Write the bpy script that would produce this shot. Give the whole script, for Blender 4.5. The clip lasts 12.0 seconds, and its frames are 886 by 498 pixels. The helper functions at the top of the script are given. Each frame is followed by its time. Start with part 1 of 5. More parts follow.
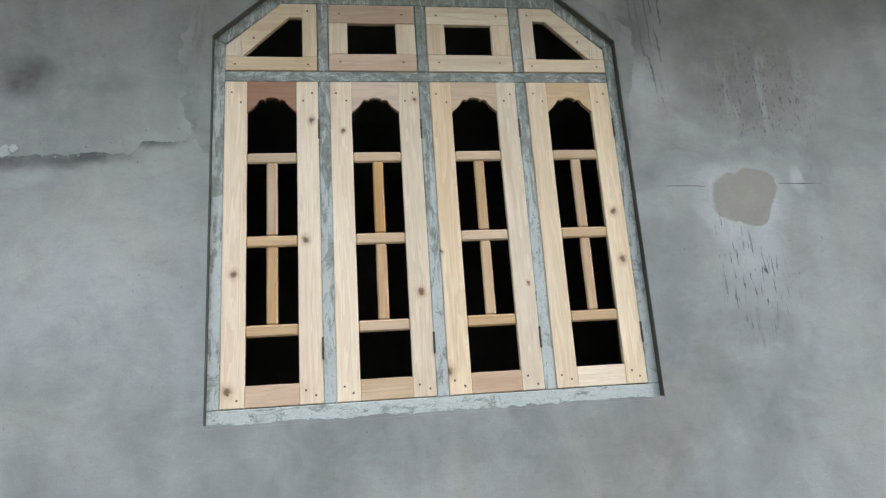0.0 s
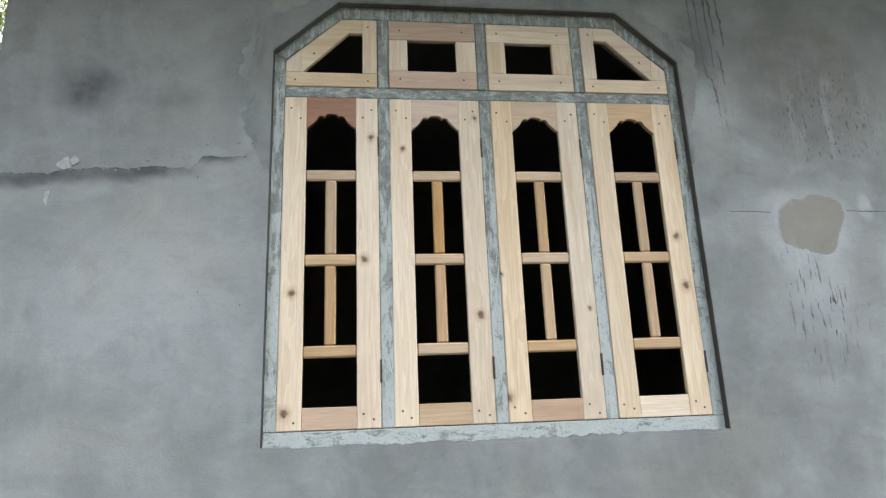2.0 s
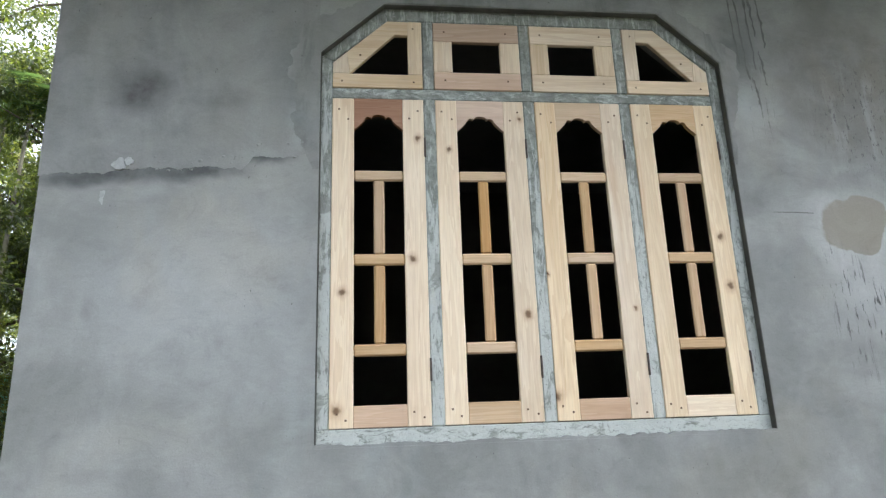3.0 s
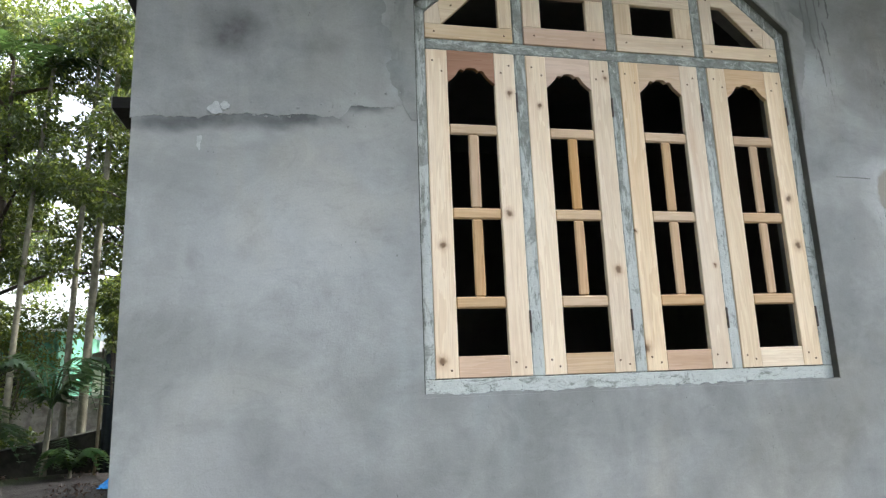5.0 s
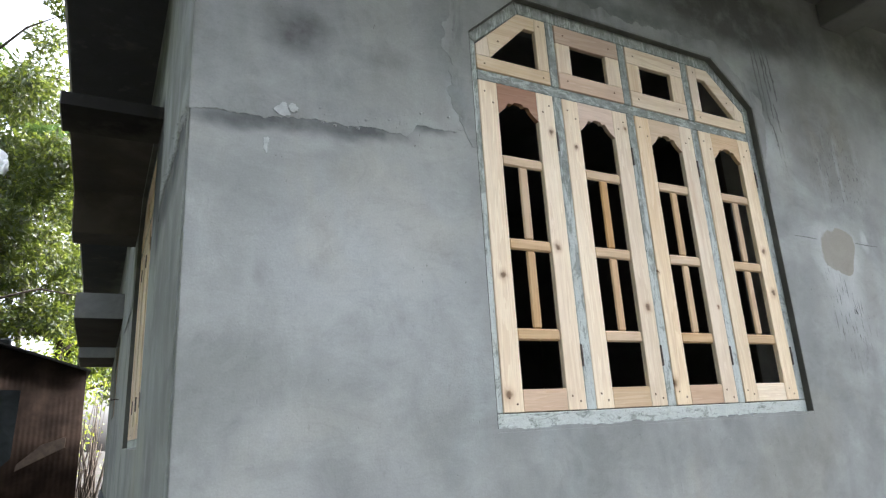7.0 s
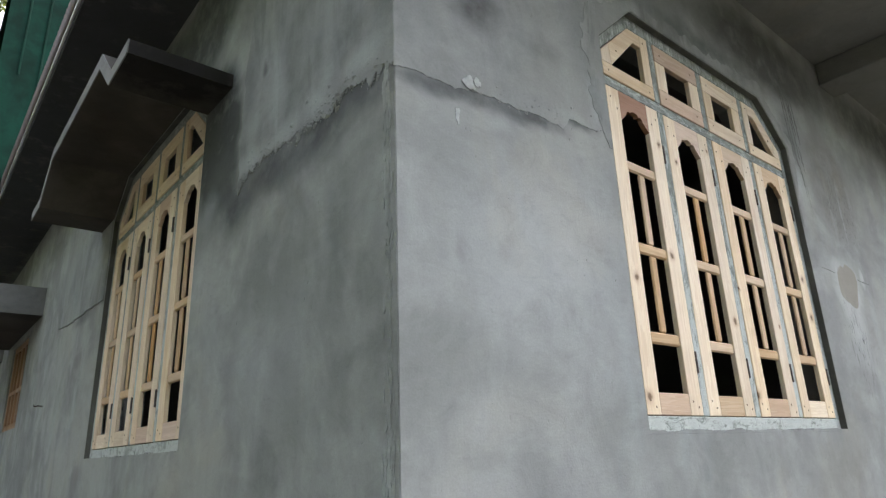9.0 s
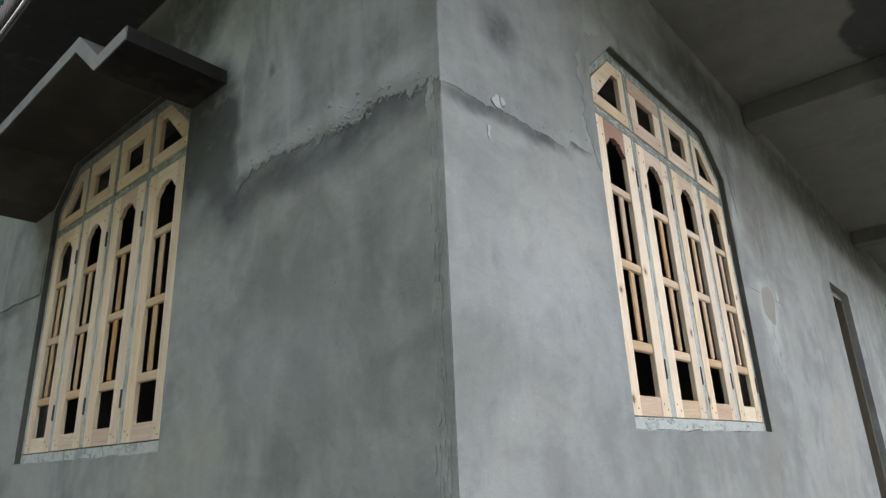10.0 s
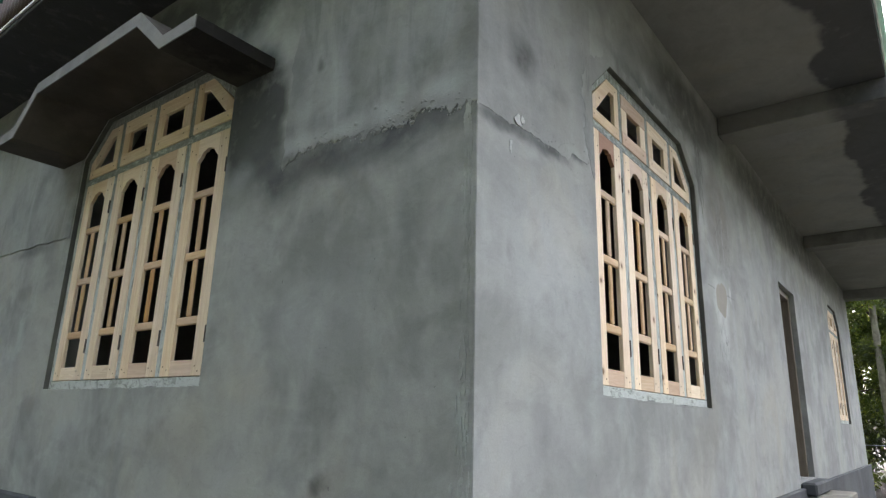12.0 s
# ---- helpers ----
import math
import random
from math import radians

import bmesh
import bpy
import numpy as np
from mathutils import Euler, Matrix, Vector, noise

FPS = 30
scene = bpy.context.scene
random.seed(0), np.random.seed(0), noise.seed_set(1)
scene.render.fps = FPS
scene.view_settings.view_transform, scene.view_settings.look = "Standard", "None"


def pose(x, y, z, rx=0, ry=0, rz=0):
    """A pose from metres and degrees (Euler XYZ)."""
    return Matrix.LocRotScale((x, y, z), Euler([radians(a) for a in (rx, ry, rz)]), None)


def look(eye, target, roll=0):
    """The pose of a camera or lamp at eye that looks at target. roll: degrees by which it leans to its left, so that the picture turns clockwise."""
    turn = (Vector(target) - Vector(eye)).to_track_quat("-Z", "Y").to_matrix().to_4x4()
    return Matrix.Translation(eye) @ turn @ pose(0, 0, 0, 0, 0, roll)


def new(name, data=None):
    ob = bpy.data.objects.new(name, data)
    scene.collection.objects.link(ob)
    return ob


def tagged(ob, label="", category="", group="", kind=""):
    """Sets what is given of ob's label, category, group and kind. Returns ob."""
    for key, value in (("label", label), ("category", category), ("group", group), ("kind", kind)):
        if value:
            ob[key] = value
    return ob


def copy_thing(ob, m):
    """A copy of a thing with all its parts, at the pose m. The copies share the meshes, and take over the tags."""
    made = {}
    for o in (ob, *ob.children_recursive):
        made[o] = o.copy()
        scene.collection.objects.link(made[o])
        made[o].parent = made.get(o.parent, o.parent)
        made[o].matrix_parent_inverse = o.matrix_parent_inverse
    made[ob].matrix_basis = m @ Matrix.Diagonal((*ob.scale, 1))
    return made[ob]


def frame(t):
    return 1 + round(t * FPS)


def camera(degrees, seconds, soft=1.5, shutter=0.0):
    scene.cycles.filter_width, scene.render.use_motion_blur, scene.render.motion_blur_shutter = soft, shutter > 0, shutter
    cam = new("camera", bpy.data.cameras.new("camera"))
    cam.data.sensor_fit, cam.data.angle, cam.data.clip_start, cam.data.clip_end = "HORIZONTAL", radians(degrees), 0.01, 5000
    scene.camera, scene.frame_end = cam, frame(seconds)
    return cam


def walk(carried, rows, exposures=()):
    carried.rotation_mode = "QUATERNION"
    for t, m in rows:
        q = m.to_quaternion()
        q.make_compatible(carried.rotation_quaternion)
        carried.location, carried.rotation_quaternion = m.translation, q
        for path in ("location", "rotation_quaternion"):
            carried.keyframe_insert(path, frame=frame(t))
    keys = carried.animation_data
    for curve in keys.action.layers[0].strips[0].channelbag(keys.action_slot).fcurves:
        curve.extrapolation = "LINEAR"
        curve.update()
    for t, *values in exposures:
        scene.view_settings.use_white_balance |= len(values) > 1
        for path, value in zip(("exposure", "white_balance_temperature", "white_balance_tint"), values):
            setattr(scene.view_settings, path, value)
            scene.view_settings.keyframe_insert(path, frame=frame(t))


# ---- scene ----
cam = camera(69.6, 12.0, soft=1.3)
# the corner of the house stands at x = 0, y = 0; the front wall runs along x, the side wall along y
METRES, TURN = 4.08, -8.2
START = pose(1.673, -2.581, 1.5, 0, 0, TURN)
ROWS = [
    (0.0, 0.0, 0.0, 0.0, 0.9, 13.71, 3.68),
    (0.5, -0.0173, -0.0026, 0.0119, 3.01, 16.45, 1.63),
    (1.0, -0.0245, 0.0005, 0.0144, 4.72, 16.52, 1.94),
    (1.5, -0.0381, 0.0057, 0.0134, 3.06, 15.82, 2.37),
    (2.0, -0.0483, 0.0099, 0.0155, 1.66, 14.82, 2.17),
    (2.5, -0.0648, 0.0063, 0.0147, 2.72, 15.51, 1.21),
    (4.5, -0.2019, -0.0102, 0.0194, -1.87, 10.99, 4.82),
    (5.0, -0.2492, -0.0006, 0.0114, -3.3, 11.24, 2.06),
    (5.5, -0.3059, 0.0122, 0.0096, -3.19, 12.24, 2.66),
    (6.0, -0.3646, 0.026, -0.0064, -9.93, 9.69, 2.92),
    (6.5, -0.4247, 0.0377, -0.0092, -13.97, 8.57, 2.32),
    (7.0, -0.4721, 0.072, -0.0024, -19.5, 15.77, 3.13),
    (9.0, -0.6842, 0.2071, -0.0193, -31.25, 17.9, 2.02),
    (9.5, -0.7442, 0.2257, -0.0209, -37.11, 17.2, 2.16),
    (10.0, -0.7825, 0.2459, -0.027, -40.46, 18.44, 2.34),
    (10.5, -0.8189, 0.2465, -0.03, -41.73, 18.5, 1.9),
    (11.0, -0.8711, 0.2151, -0.0401, -42.62, 13.79, -0.26),
    (11.5, -0.8942, 0.1967, -0.04, -45.0, 14.14, -0.52),
    (12.0, -0.9014, 0.1917, -0.0403, -44.54, 15.2, -1.5),
]
EXPOSURES = [(0.0, 2.73, 6150, 12.5), (7.0, 2.76, 6150, 13), (9.0, 2.73, 6330, 14), (12.0, 2.76, 6330, 14)]
walk(cam, [(t, START @ pose(METRES * x, METRES * y, METRES * z, 90 + pitch, roll, yaw)) for t, x, y, z, yaw, pitch, roll in ROWS], EXPOSURES)

# ---- world, sun ----
SUN_EL, SUN_AZ = radians(48), math.atan2(1.0, 0.14)      # just behind the front wall, which lies in shade
world = bpy.data.worlds.new("sky")
scene.world = world
world.use_nodes = True
wn, wl = world.node_tree.nodes, world.node_tree.links
sky = wn.new("ShaderNodeTexSky")
sky.sky_type, sky.sun_disc, sky.sun_elevation, sky.sun_rotation = "NISHITA", False, SUN_EL, SUN_AZ
sky.dust_density, sky.air_density, sky.ozone_density = 7.0, 1.0, 0.6
wn["Background"].inputs["Strength"].default_value = 0.19
haze = wn.new("ShaderNodeHueSaturation")      # thin bright overcast
haze.inputs["Saturation"].default_value = 0.35
wl.new(sky.outputs["Color"], haze.inputs["Color"])
wl.new(haze.outputs["Color"], wn["Background"].inputs["Color"])
sun = new("sun", bpy.data.lights.new("sun", "SUN"))
sun.data.energy, sun.data.angle, sun.data.color = 1.3, radians(4), (1.0, 0.95, 0.86)
sun.matrix_world = look((math.sin(SUN_AZ) * math.cos(SUN_EL) * 40, math.cos(SUN_AZ) * math.cos(SUN_EL) * 40, math.sin(SUN_EL) * 40), (0, 0, 0))


# ---- materials ----
class Nodes:
    """A small builder for node materials."""

    def __init__(self, name):
        self.mat = bpy.data.materials.new(name)
        self.mat.use_nodes = True
        self.tree = self.mat.node_tree
        self.bsdf = self.tree.nodes["Principled BSDF"]
        self.out = self.tree.nodes["Material Output"]

    def node(self, kind, **values):
        n = self.tree.nodes.new("ShaderNode" + kind)
        for k, v in values.items():
            if k in n.inputs:
                self.put(n.inputs[k], v)
        return n

    def put(self, socket, v):
        if hasattr(v, "is_output"):
            self.tree.links.new(v, socket)
        else:
            socket.default_value = v

    def math(self, op, a, b=0.0, c=0.0, clamp=False):
        n = self.tree.nodes.new("ShaderNodeMath")
        n.operation, n.use_clamp = op, clamp
        for s, v in zip(n.inputs, (a, b, c)):
            self.put(s, v)
        return n.outputs[0]

    def mix(self, fac, a, b, blend="MIX"):
        n = self.tree.nodes.new("ShaderNodeMix")
        n.data_type, n.blend_type = "RGBA", blend
        self.put(n.inputs[0], fac)
        for s, v in ((n.inputs[6], a), (n.inputs[7], b)):
            self.put(s, (*v, 1) if isinstance(v, tuple) and len(v) == 3 else v)
        return n.outputs[2]

    def ramp(self, v, lo, hi, a=0.0, b=1.0):
        n = self.tree.nodes.new("ShaderNodeMapRange")
        n.interpolation_type = "SMOOTHSTEP"
        for s, x in zip(n.inputs, (v, lo, hi, a, b)):
            self.put(s, x)
        return n.outputs[0]

    def place(self, world_space=True):
        if world_space:
            return self.tree.nodes.new("ShaderNodeNewGeometry").outputs["Position"]
        return self.tree.nodes.new("ShaderNodeTexCoord").outputs["Object"]

    def scaled(self, vec, scale, shift=None):
        n = self.tree.nodes.new("ShaderNodeVectorMath")
        n.operation = "MULTIPLY"
        self.put(n.inputs[0], vec)
        n.inputs[1].default_value = scale
        if shift is None:
            return n.outputs[0]
        m = self.tree.nodes.new("ShaderNodeVectorMath")
        m.operation = "ADD"
        self.put(m.inputs[0], n.outputs[0])
        self.put(m.inputs[1], shift)
        return m.outputs[0]

    def noise(self, vec, scale, detail=4.0, rough=0.55, distort=0.0):
        n = self.tree.nodes.new("ShaderNodeTexNoise")
        self.put(n.inputs["Vector"], vec)
        n.inputs["Scale"].default_value, n.inputs["Detail"].default_value = scale, detail
        n.inputs["Roughness"].default_value, n.inputs["Distortion"].default_value = rough, distort
        return n.outputs["Fac"]

    def bump(self, height, strength, distance=0.01, normal=None):
        n = self.tree.nodes.new("ShaderNodeBump")
        n.inputs["Strength"].default_value, n.inputs["Distance"].default_value = strength, distance
        self.put(n.inputs["Height"], height)
        if normal is not None:
            self.put(n.inputs["Normal"], normal)
        return n.outputs[0]

    def near(self, vec, point, radius, soft):
        """1 at the point, falling to 0 at the radius."""
        size = radius if isinstance(radius, tuple) else (radius,) * 3
        off = self.scaled(vec, (1, 1, 1), tuple(-c for c in point))
        n = self.tree.nodes.new("ShaderNodeVectorMath")
        n.operation = "LENGTH"
        self.put(n.inputs[0], self.scaled(off, tuple(1 / c for c in size)))
        return self.ramp(n.outputs["Value"], 1.0, 1.0 - soft, 0.0, 1.0)

    def finish(self, colour, rough=0.9, normal=None, metal=0.0, spec=0.3):
        self.put(self.bsdf.inputs["Base Color"], (*colour, 1) if isinstance(colour, tuple) else colour)
        self.put(self.bsdf.inputs["Roughness"], rough)
        self.put(self.bsdf.inputs["Metallic"], metal)
        self.put(self.bsdf.inputs["Specular IOR Level"], spec)
        if normal is not None:
            self.put(self.bsdf.inputs["Normal"], normal)
        return self.mat


def random_of(m):
    return m.tree.nodes.new("ShaderNodeObjectInfo").outputs["Random"]


def plaster(name, base, dark=0.72, stain_shade=(), scratches=(), streaky=0.0):
    """Cement plaster: cloudy trowelled grey, fine sand, run marks; stain, painted shade and scratch fields at their own
    places.
    """
    m = Nodes(name)
    p = m.place()
    big = m.noise(p, 0.9, 5, 0.6, 0.6)
    mid = m.noise(m.scaled(p, (1, 1, 0.6)), 3.5, 5, 0.6, 0.4)
    sweep = m.noise(m.scaled(p, (1.0, 1.0, 1.5)), 2.1, 4, 0.55, 1.2)
    fine = m.noise(p, 140, 3, 0.7)
    runs = m.noise(m.scaled(p, (5, 5, 0.8)), 1.0, 5, 0.65, 1.2)
    tone = m.math("ADD", m.ramp(big, 0.32, 0.68, -0.5, 0.5), m.ramp(mid, 0.3, 0.7, -0.35, 0.35))
    tone = m.math("ADD", tone, m.ramp(sweep, 0.35, 0.65, -0.22, 0.22))
    fac = m.ramp(tone, -0.85, 0.85)
    lo = tuple(c * dark for c in base)
    hi = tuple(min(1, c * (2.0 - dark) * 0.93) for c in base)
    col = m.mix(fac, lo, hi)
    col = m.mix(m.math("MULTIPLY", m.ramp(big, 0.5, 0.62), 0.35), col, (base[0] * 1.06, base[1] * 1.02, base[2] * 0.93))
    if streaky:
        col = m.mix(m.math("MULTIPLY", m.ramp(runs, 0.5, 0.68), streaky), col, tuple(c * 1.28 for c in base))
        col = m.mix(m.math("MULTIPLY", m.ramp(runs, 0.47, 0.34), streaky), col, tuple(c * 0.62 for c in base))
    wob = m.noise(p, 6.0, 4, 0.65)
    drift = m.tree.nodes.new("ShaderNodeTexNoise")
    m.put(drift.inputs["Vector"], p)
    drift.inputs["Scale"].default_value, drift.inputs["Detail"].default_value = 5.0, 4.0
    edge = m.scaled(drift.outputs["Color"], (0.12, 0.12, 0.12), m.scaled(p, (1, 1, 1), (-0.06, -0.06, -0.06)))
    for point, radius, strength, tint, *soft in stain_shade:
        f = m.near(edge, point, radius, soft[0] if soft else 0.9)
        f = m.math("MULTIPLY", m.math("MULTIPLY", f, m.ramp(wob, 0.25, 0.6, 0.5, 1.0)), strength)
        col = m.mix(f, col, tint)
    height = m.math("ADD", m.math("MULTIPLY", mid, 0.7), m.math("MULTIPLY", fine, 0.10))
    for point, radius, strength, short in scratches:
        f = m.near(p, point, radius, 0.8)
        lines = m.noise(m.scaled(p, (70, 70, 4.5 * short)), 1.0, 4, 0.68, 0.5)
        light = m.noise(m.scaled(p, (16, 16, 3.0)), 1.0, 4, 0.6, 0.6)
        col = m.mix(m.math("MULTIPLY", f, m.ramp(light, 0.5, 0.66, 0.0, 0.5)), col, tuple(c * 1.22 for c in base))
        cut = m.math("MULTIPLY", m.math("MULTIPLY", f, m.ramp(lines, 0.575, 0.625)), strength)
        col = m.mix(cut, col, tuple(c * 0.3 for c in base))
        height = m.math("SUBTRACT", height, m.math("MULTIPLY", cut, 0.6))
    grit, swirl = m.noise(p, 38, 5, 0.7, 0.5), m.noise(m.scaled(p, (1, 1, 2.2)), 11, 5, 0.65, 2.0)
    col = m.mix(m.ramp(swirl, 0.52, 0.72, 0.0, 0.22), col, (0.74, 0.74, 0.74), "MULTIPLY")
    col = m.mix(m.ramp(swirl, 0.46, 0.30, 0.0, 0.22), col, (1.2, 1.2, 1.2), "MULTIPLY")
    col = m.mix(m.ramp(grit, 0.62, 0.74, 0.0, 0.30), col, (0.6, 0.6, 0.6), "MULTIPLY")
    col = m.mix(m.ramp(fine, 0.3, 0.75, 0.0, 0.20), col, (0.55, 0.55, 0.55), "MULTIPLY")
    height = m.math("ADD", height, m.math("MULTIPLY", grit, 0.12))
    brown = m.noise(m.scaled(p, (1, 1, 0.7)), 1.7, 4, 0.6, 0.9)
    col = m.mix(m.ramp(brown, 0.52, 0.70, 0.0, 0.45), col, (1.05, 0.985, 0.885), "MULTIPLY")
    col = m.mix(m.ramp(brown, 0.44, 0.30, 0.0, 0.35), col, (1.02, 1.10, 1.13), "MULTIPLY")
    # pinholes and small dark nicks, in loose groups; faint trowel sweeps
    nick = m.noise(m.scaled(p, (1, 1, 0.55)), 62, 2, 0.5, 0.3)
    group = m.ramp(m.noise(p, 2.6, 3, 0.6), 0.50, 0.66)
    nicks = m.math("MULTIPLY", m.ramp(nick, 0.705, 0.745), m.math("ADD", m.math("MULTIPLY", group, 0.65), 0.12))
    col = m.mix(nicks, col, (0.35, 0.35, 0.35), "MULTIPLY")
    trowel = m.noise(m.scaled(p, (1.0, 1.0, 1.5)), 3.6, 5, 0.62, 2.4)
    col = m.mix(m.ramp(trowel, 0.55, 0.64, 0.0, 0.20), col, (1.22, 1.22, 1.22), "MULTIPLY")
    col = m.mix(m.ramp(trowel, 0.45, 0.37, 0.0, 0.18), col, (0.70, 0.70, 0.70), "MULTIPLY")
    height = m.math("ADD", height, m.math("MULTIPLY", nicks, -0.35))
    return m.finish(col, m.ramp(mid, 0.3, 0.7, 0.78, 0.95), m.bump(height, 0.55, 0.012), spec=0.25)


GREY = (0.315, 0.332, 0.323)
SOOT = (0.10, 0.10, 0.10)
PALE_GREY, DARK_GREY = (0.40, 0.43, 0.43), (0.13, 0.142, 0.138)
STAINS_SHADE_A = [((0.36, 0, 2.93), (0.17, 0.3, 0.15), 1.0, (0.085, 0.086, 0.087)), ((0.72, 0, 2.90), (0.16, 0.3, 0.08), 0.35, SOOT), ((0.24, 0, 2.0), (0.04, 0.3, 0.08), 0.5, SOOT),
            ((0.98, 0, 3.06), (0.20, 0.3, 0.34), 0.7, (0.18, 0.194, 0.192)), ((1.0, 0, 2.75), (0.05, 0.3, 0.16), 0.6, PALE_GREY), 
            ((0.84, 0, 2.62), (0.16, 0.3, 0.06), 0.5, (0.36, 0.39, 0.37)),
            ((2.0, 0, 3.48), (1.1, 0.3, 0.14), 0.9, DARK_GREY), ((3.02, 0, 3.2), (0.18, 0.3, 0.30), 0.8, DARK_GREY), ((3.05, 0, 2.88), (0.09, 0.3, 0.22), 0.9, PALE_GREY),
            ((3.9, 0, 2.9), (0.5, 0.3, 0.5), 0.35, (0.24, 0.245, 0.23)), ((3.47, 0, 2.08), (0.22, 0.3, 0.36), 0.8, (0.46, 0.485, 0.48)), ((3.44, 0, 2.32), (0.27, 0.3, 0.22), 1.0, (0.46, 0.485, 0.48), 0.5), ((3.55, 0, 3.05), (0.50, 0.3, 0.50), 0.75, (0.205, 0.203, 0.187), 0.5), ((3.73, 0, 2.42), (0.06, 0.3, 0.10), 0.9, (0.47, 0.49, 0.49), 0.6), ((3.80, 0, 2.15), (0.07, 0.3, 0.35), 0.5, PALE_GREY), ((3.31, 0, 2.43), (0.13, 0.3, 0.07), 0.4, (0.48, 0.50, 0.50), 0.7), ((3.36, 0, 2.20), (0.11, 0.3, 0.14), 0.6, (0.48, 0.50, 0.50), 0.7),
            ((0.55, 0, 1.25), (0.45, 0.3, 0.22), 0.4, (0.22, 0.225, 0.235)), ((1.0, 0, 1.05), (0.35, 0.3, 0.22), 0.35, (0.22, 0.22, 0.23)), ((1.0, 0, 1.75), (0.07, 0.3, 0.3), 0.3, PALE_GREY),
            # at 0.65, 2.05: a broad paler area left of the window
            ((5.2, 0, 2.3), (0.5, 0.3, 0.6), 0.35, (0.24, 0.24, 0.24)), ((0.65, 0, 2.05), (0.8, 0.3, 0.55), 0.85, (0.41, 0.438, 0.432)), ((9.2, 0, 2.5), (0.3, 0.3, 0.5), 0.4, DARK_GREY), *[((x, 0, z), (rx, 0.3, rz), 1.3, (0.315, 0.304, 0.26), 0.12) for x, z, rx, rz in ((3.44, 2.345, 0.15, 0.12), (3.505, 2.365, 0.125, 0.11), (3.48, 2.285, 0.09, 0.10))]]
STAINS_SHADE_B = [((0, 0.74, 1.06), (0.3, 0.09, 0.08), 0.85, SOOT), ((0, 0.95, 3.05), (0.3, 0.05, 0.05), 0.7, SOOT), ((0, 0.33, 2.15), (0.3, 0.12, 0.35), 0.6, (0.14, 0.155, 0.15)),
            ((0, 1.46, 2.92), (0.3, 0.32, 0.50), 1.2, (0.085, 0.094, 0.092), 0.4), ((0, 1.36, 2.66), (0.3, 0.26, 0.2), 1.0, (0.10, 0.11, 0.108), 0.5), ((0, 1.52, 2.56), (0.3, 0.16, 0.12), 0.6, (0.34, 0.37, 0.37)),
            ((0, 0.85, 1.75), (0.3, 0.55, 0.35), 0.35, PALE_GREY), ((0, 1.4, 1.9), (0.3, 0.16, 0.5), 0.35, (0.20, 0.215, 0.215)), ((0, 1.9, 1.15), (0.3, 0.8, 0.2), 0.3, (0.2, 0.21, 0.215)),
            ((0, 0.15, 3.1), (0.3, 0.12, 0.5), 0.4, PALE_GREY), ((0, 0.62, 3.0), (0.3, 0.2, 0.4), 0.4, (0.2, 0.21, 0.2)), ((0, 3.9, 2.9), (0.3, 0.5, 0.4), 0.4, PALE_GREY)]
# shade under the roof slab, painted as dark bands on the wall tops
SLAB_SHADE = (0.115, 0.119, 0.114)
STAINS_SHADE_A += [((x, 0, z), (rx, 0.3, rz), 1.05, SLAB_SHADE, 0.6) for x, z, rx, rz in ((2.9, 3.74, 1.1, 0.33), (7.2, 3.80, 5.2, 0.40))]
# side wall: slab shade painted in, with damp round the canopy
STAINS_SHADE_B += [((0, y, z), (0.3, ry, rz), 1.0, (0.10, 0.11, 0.108), 0.5) for y, z, ry, rz in ((1.75, 3.75, 0.55, 0.5), (2.6, 3.75, 0.8, 0.4))]
BAND = (0.092, 0.101, 0.103)
BANDS_A = [((0.30, 0, 2.56), (0.36, 0.3, 0.07), 0.95, BAND), ((0.62, 0, 2.57), (0.28, 0.3, 0.07), 1.0, BAND), ((0.86, 0, 2.63), (0.20, 0.3, 0.06), 0.9, BAND), ((0.1, 0, 2.535), (0.2, 0.3, 0.06), 0.8, BAND)]
BANDS_B = [((0, 0.15, 2.54), (0.3, 0.3, 0.16), 0.9, BAND), ((0, 0.45, 2.54), (0.3, 0.4, 0.18), 1.0, BAND), ((0, 0.85, 2.52), (0.3, 0.4, 0.18), 1.0, BAND), ((0, 1.2, 2.48), (0.3, 0.3, 0.15), 1.0, BAND), ((0, 4.2, 2.53), (0.3, 0.5, 0.08), 0.7, BAND)]
M_WALL_A = plaster("cement_plaster", GREY, 0.75, STAINS_SHADE_A + BANDS_A, [((3.44, 0, 1.93), (0.25, 0.5, 0.36), 1.0, 1.6), ((3.33, 0, 2.12), (0.09, 0.5, 0.2), 0.9, 1.6), ((3.65, 0, 2.85), (0.42, 0.5, 0.42), 0.75, 5.0), ((3.1, 0, 2.95), (0.12, 0.5, 0.3), 0.5, 1.0)])
M_WALL_B = plaster("side_cement_plaster", (0.305, 0.325, 0.307), 0.70, STAINS_SHADE_B + BANDS_B, streaky=0.08)
M_COAT = plaster("upper_plaster_coat", (0.278, 0.292, 0.287), 0.76, STAINS_SHADE_A, streaky=0.15)
M_COAT_B = plaster("streaky_plaster_coat", (0.262, 0.282, 0.272), 0.70, STAINS_SHADE_B[1:2] + STAINS_SHADE_B[9:] + [((0, y, 2.66 - 0.02 * y), (0.3, 0.2, 0.08), 0.65, PALE_GREY) for y in (0.2, 0.5, 0.75, 0.98, 1.1)] + [((0, y, 2.85), (0.3, 0.1, 0.35), 0.4, PALE_GREY) for y in (0.4, 0.8, 1.05)] + [((0, 1.1, 3.0), (0.3, 0.12, 0.4), 0.5, (0.14, 0.15, 0.15))], streaky=0.5)
DAMP_SHADE = (0.068, 0.072, 0.077)
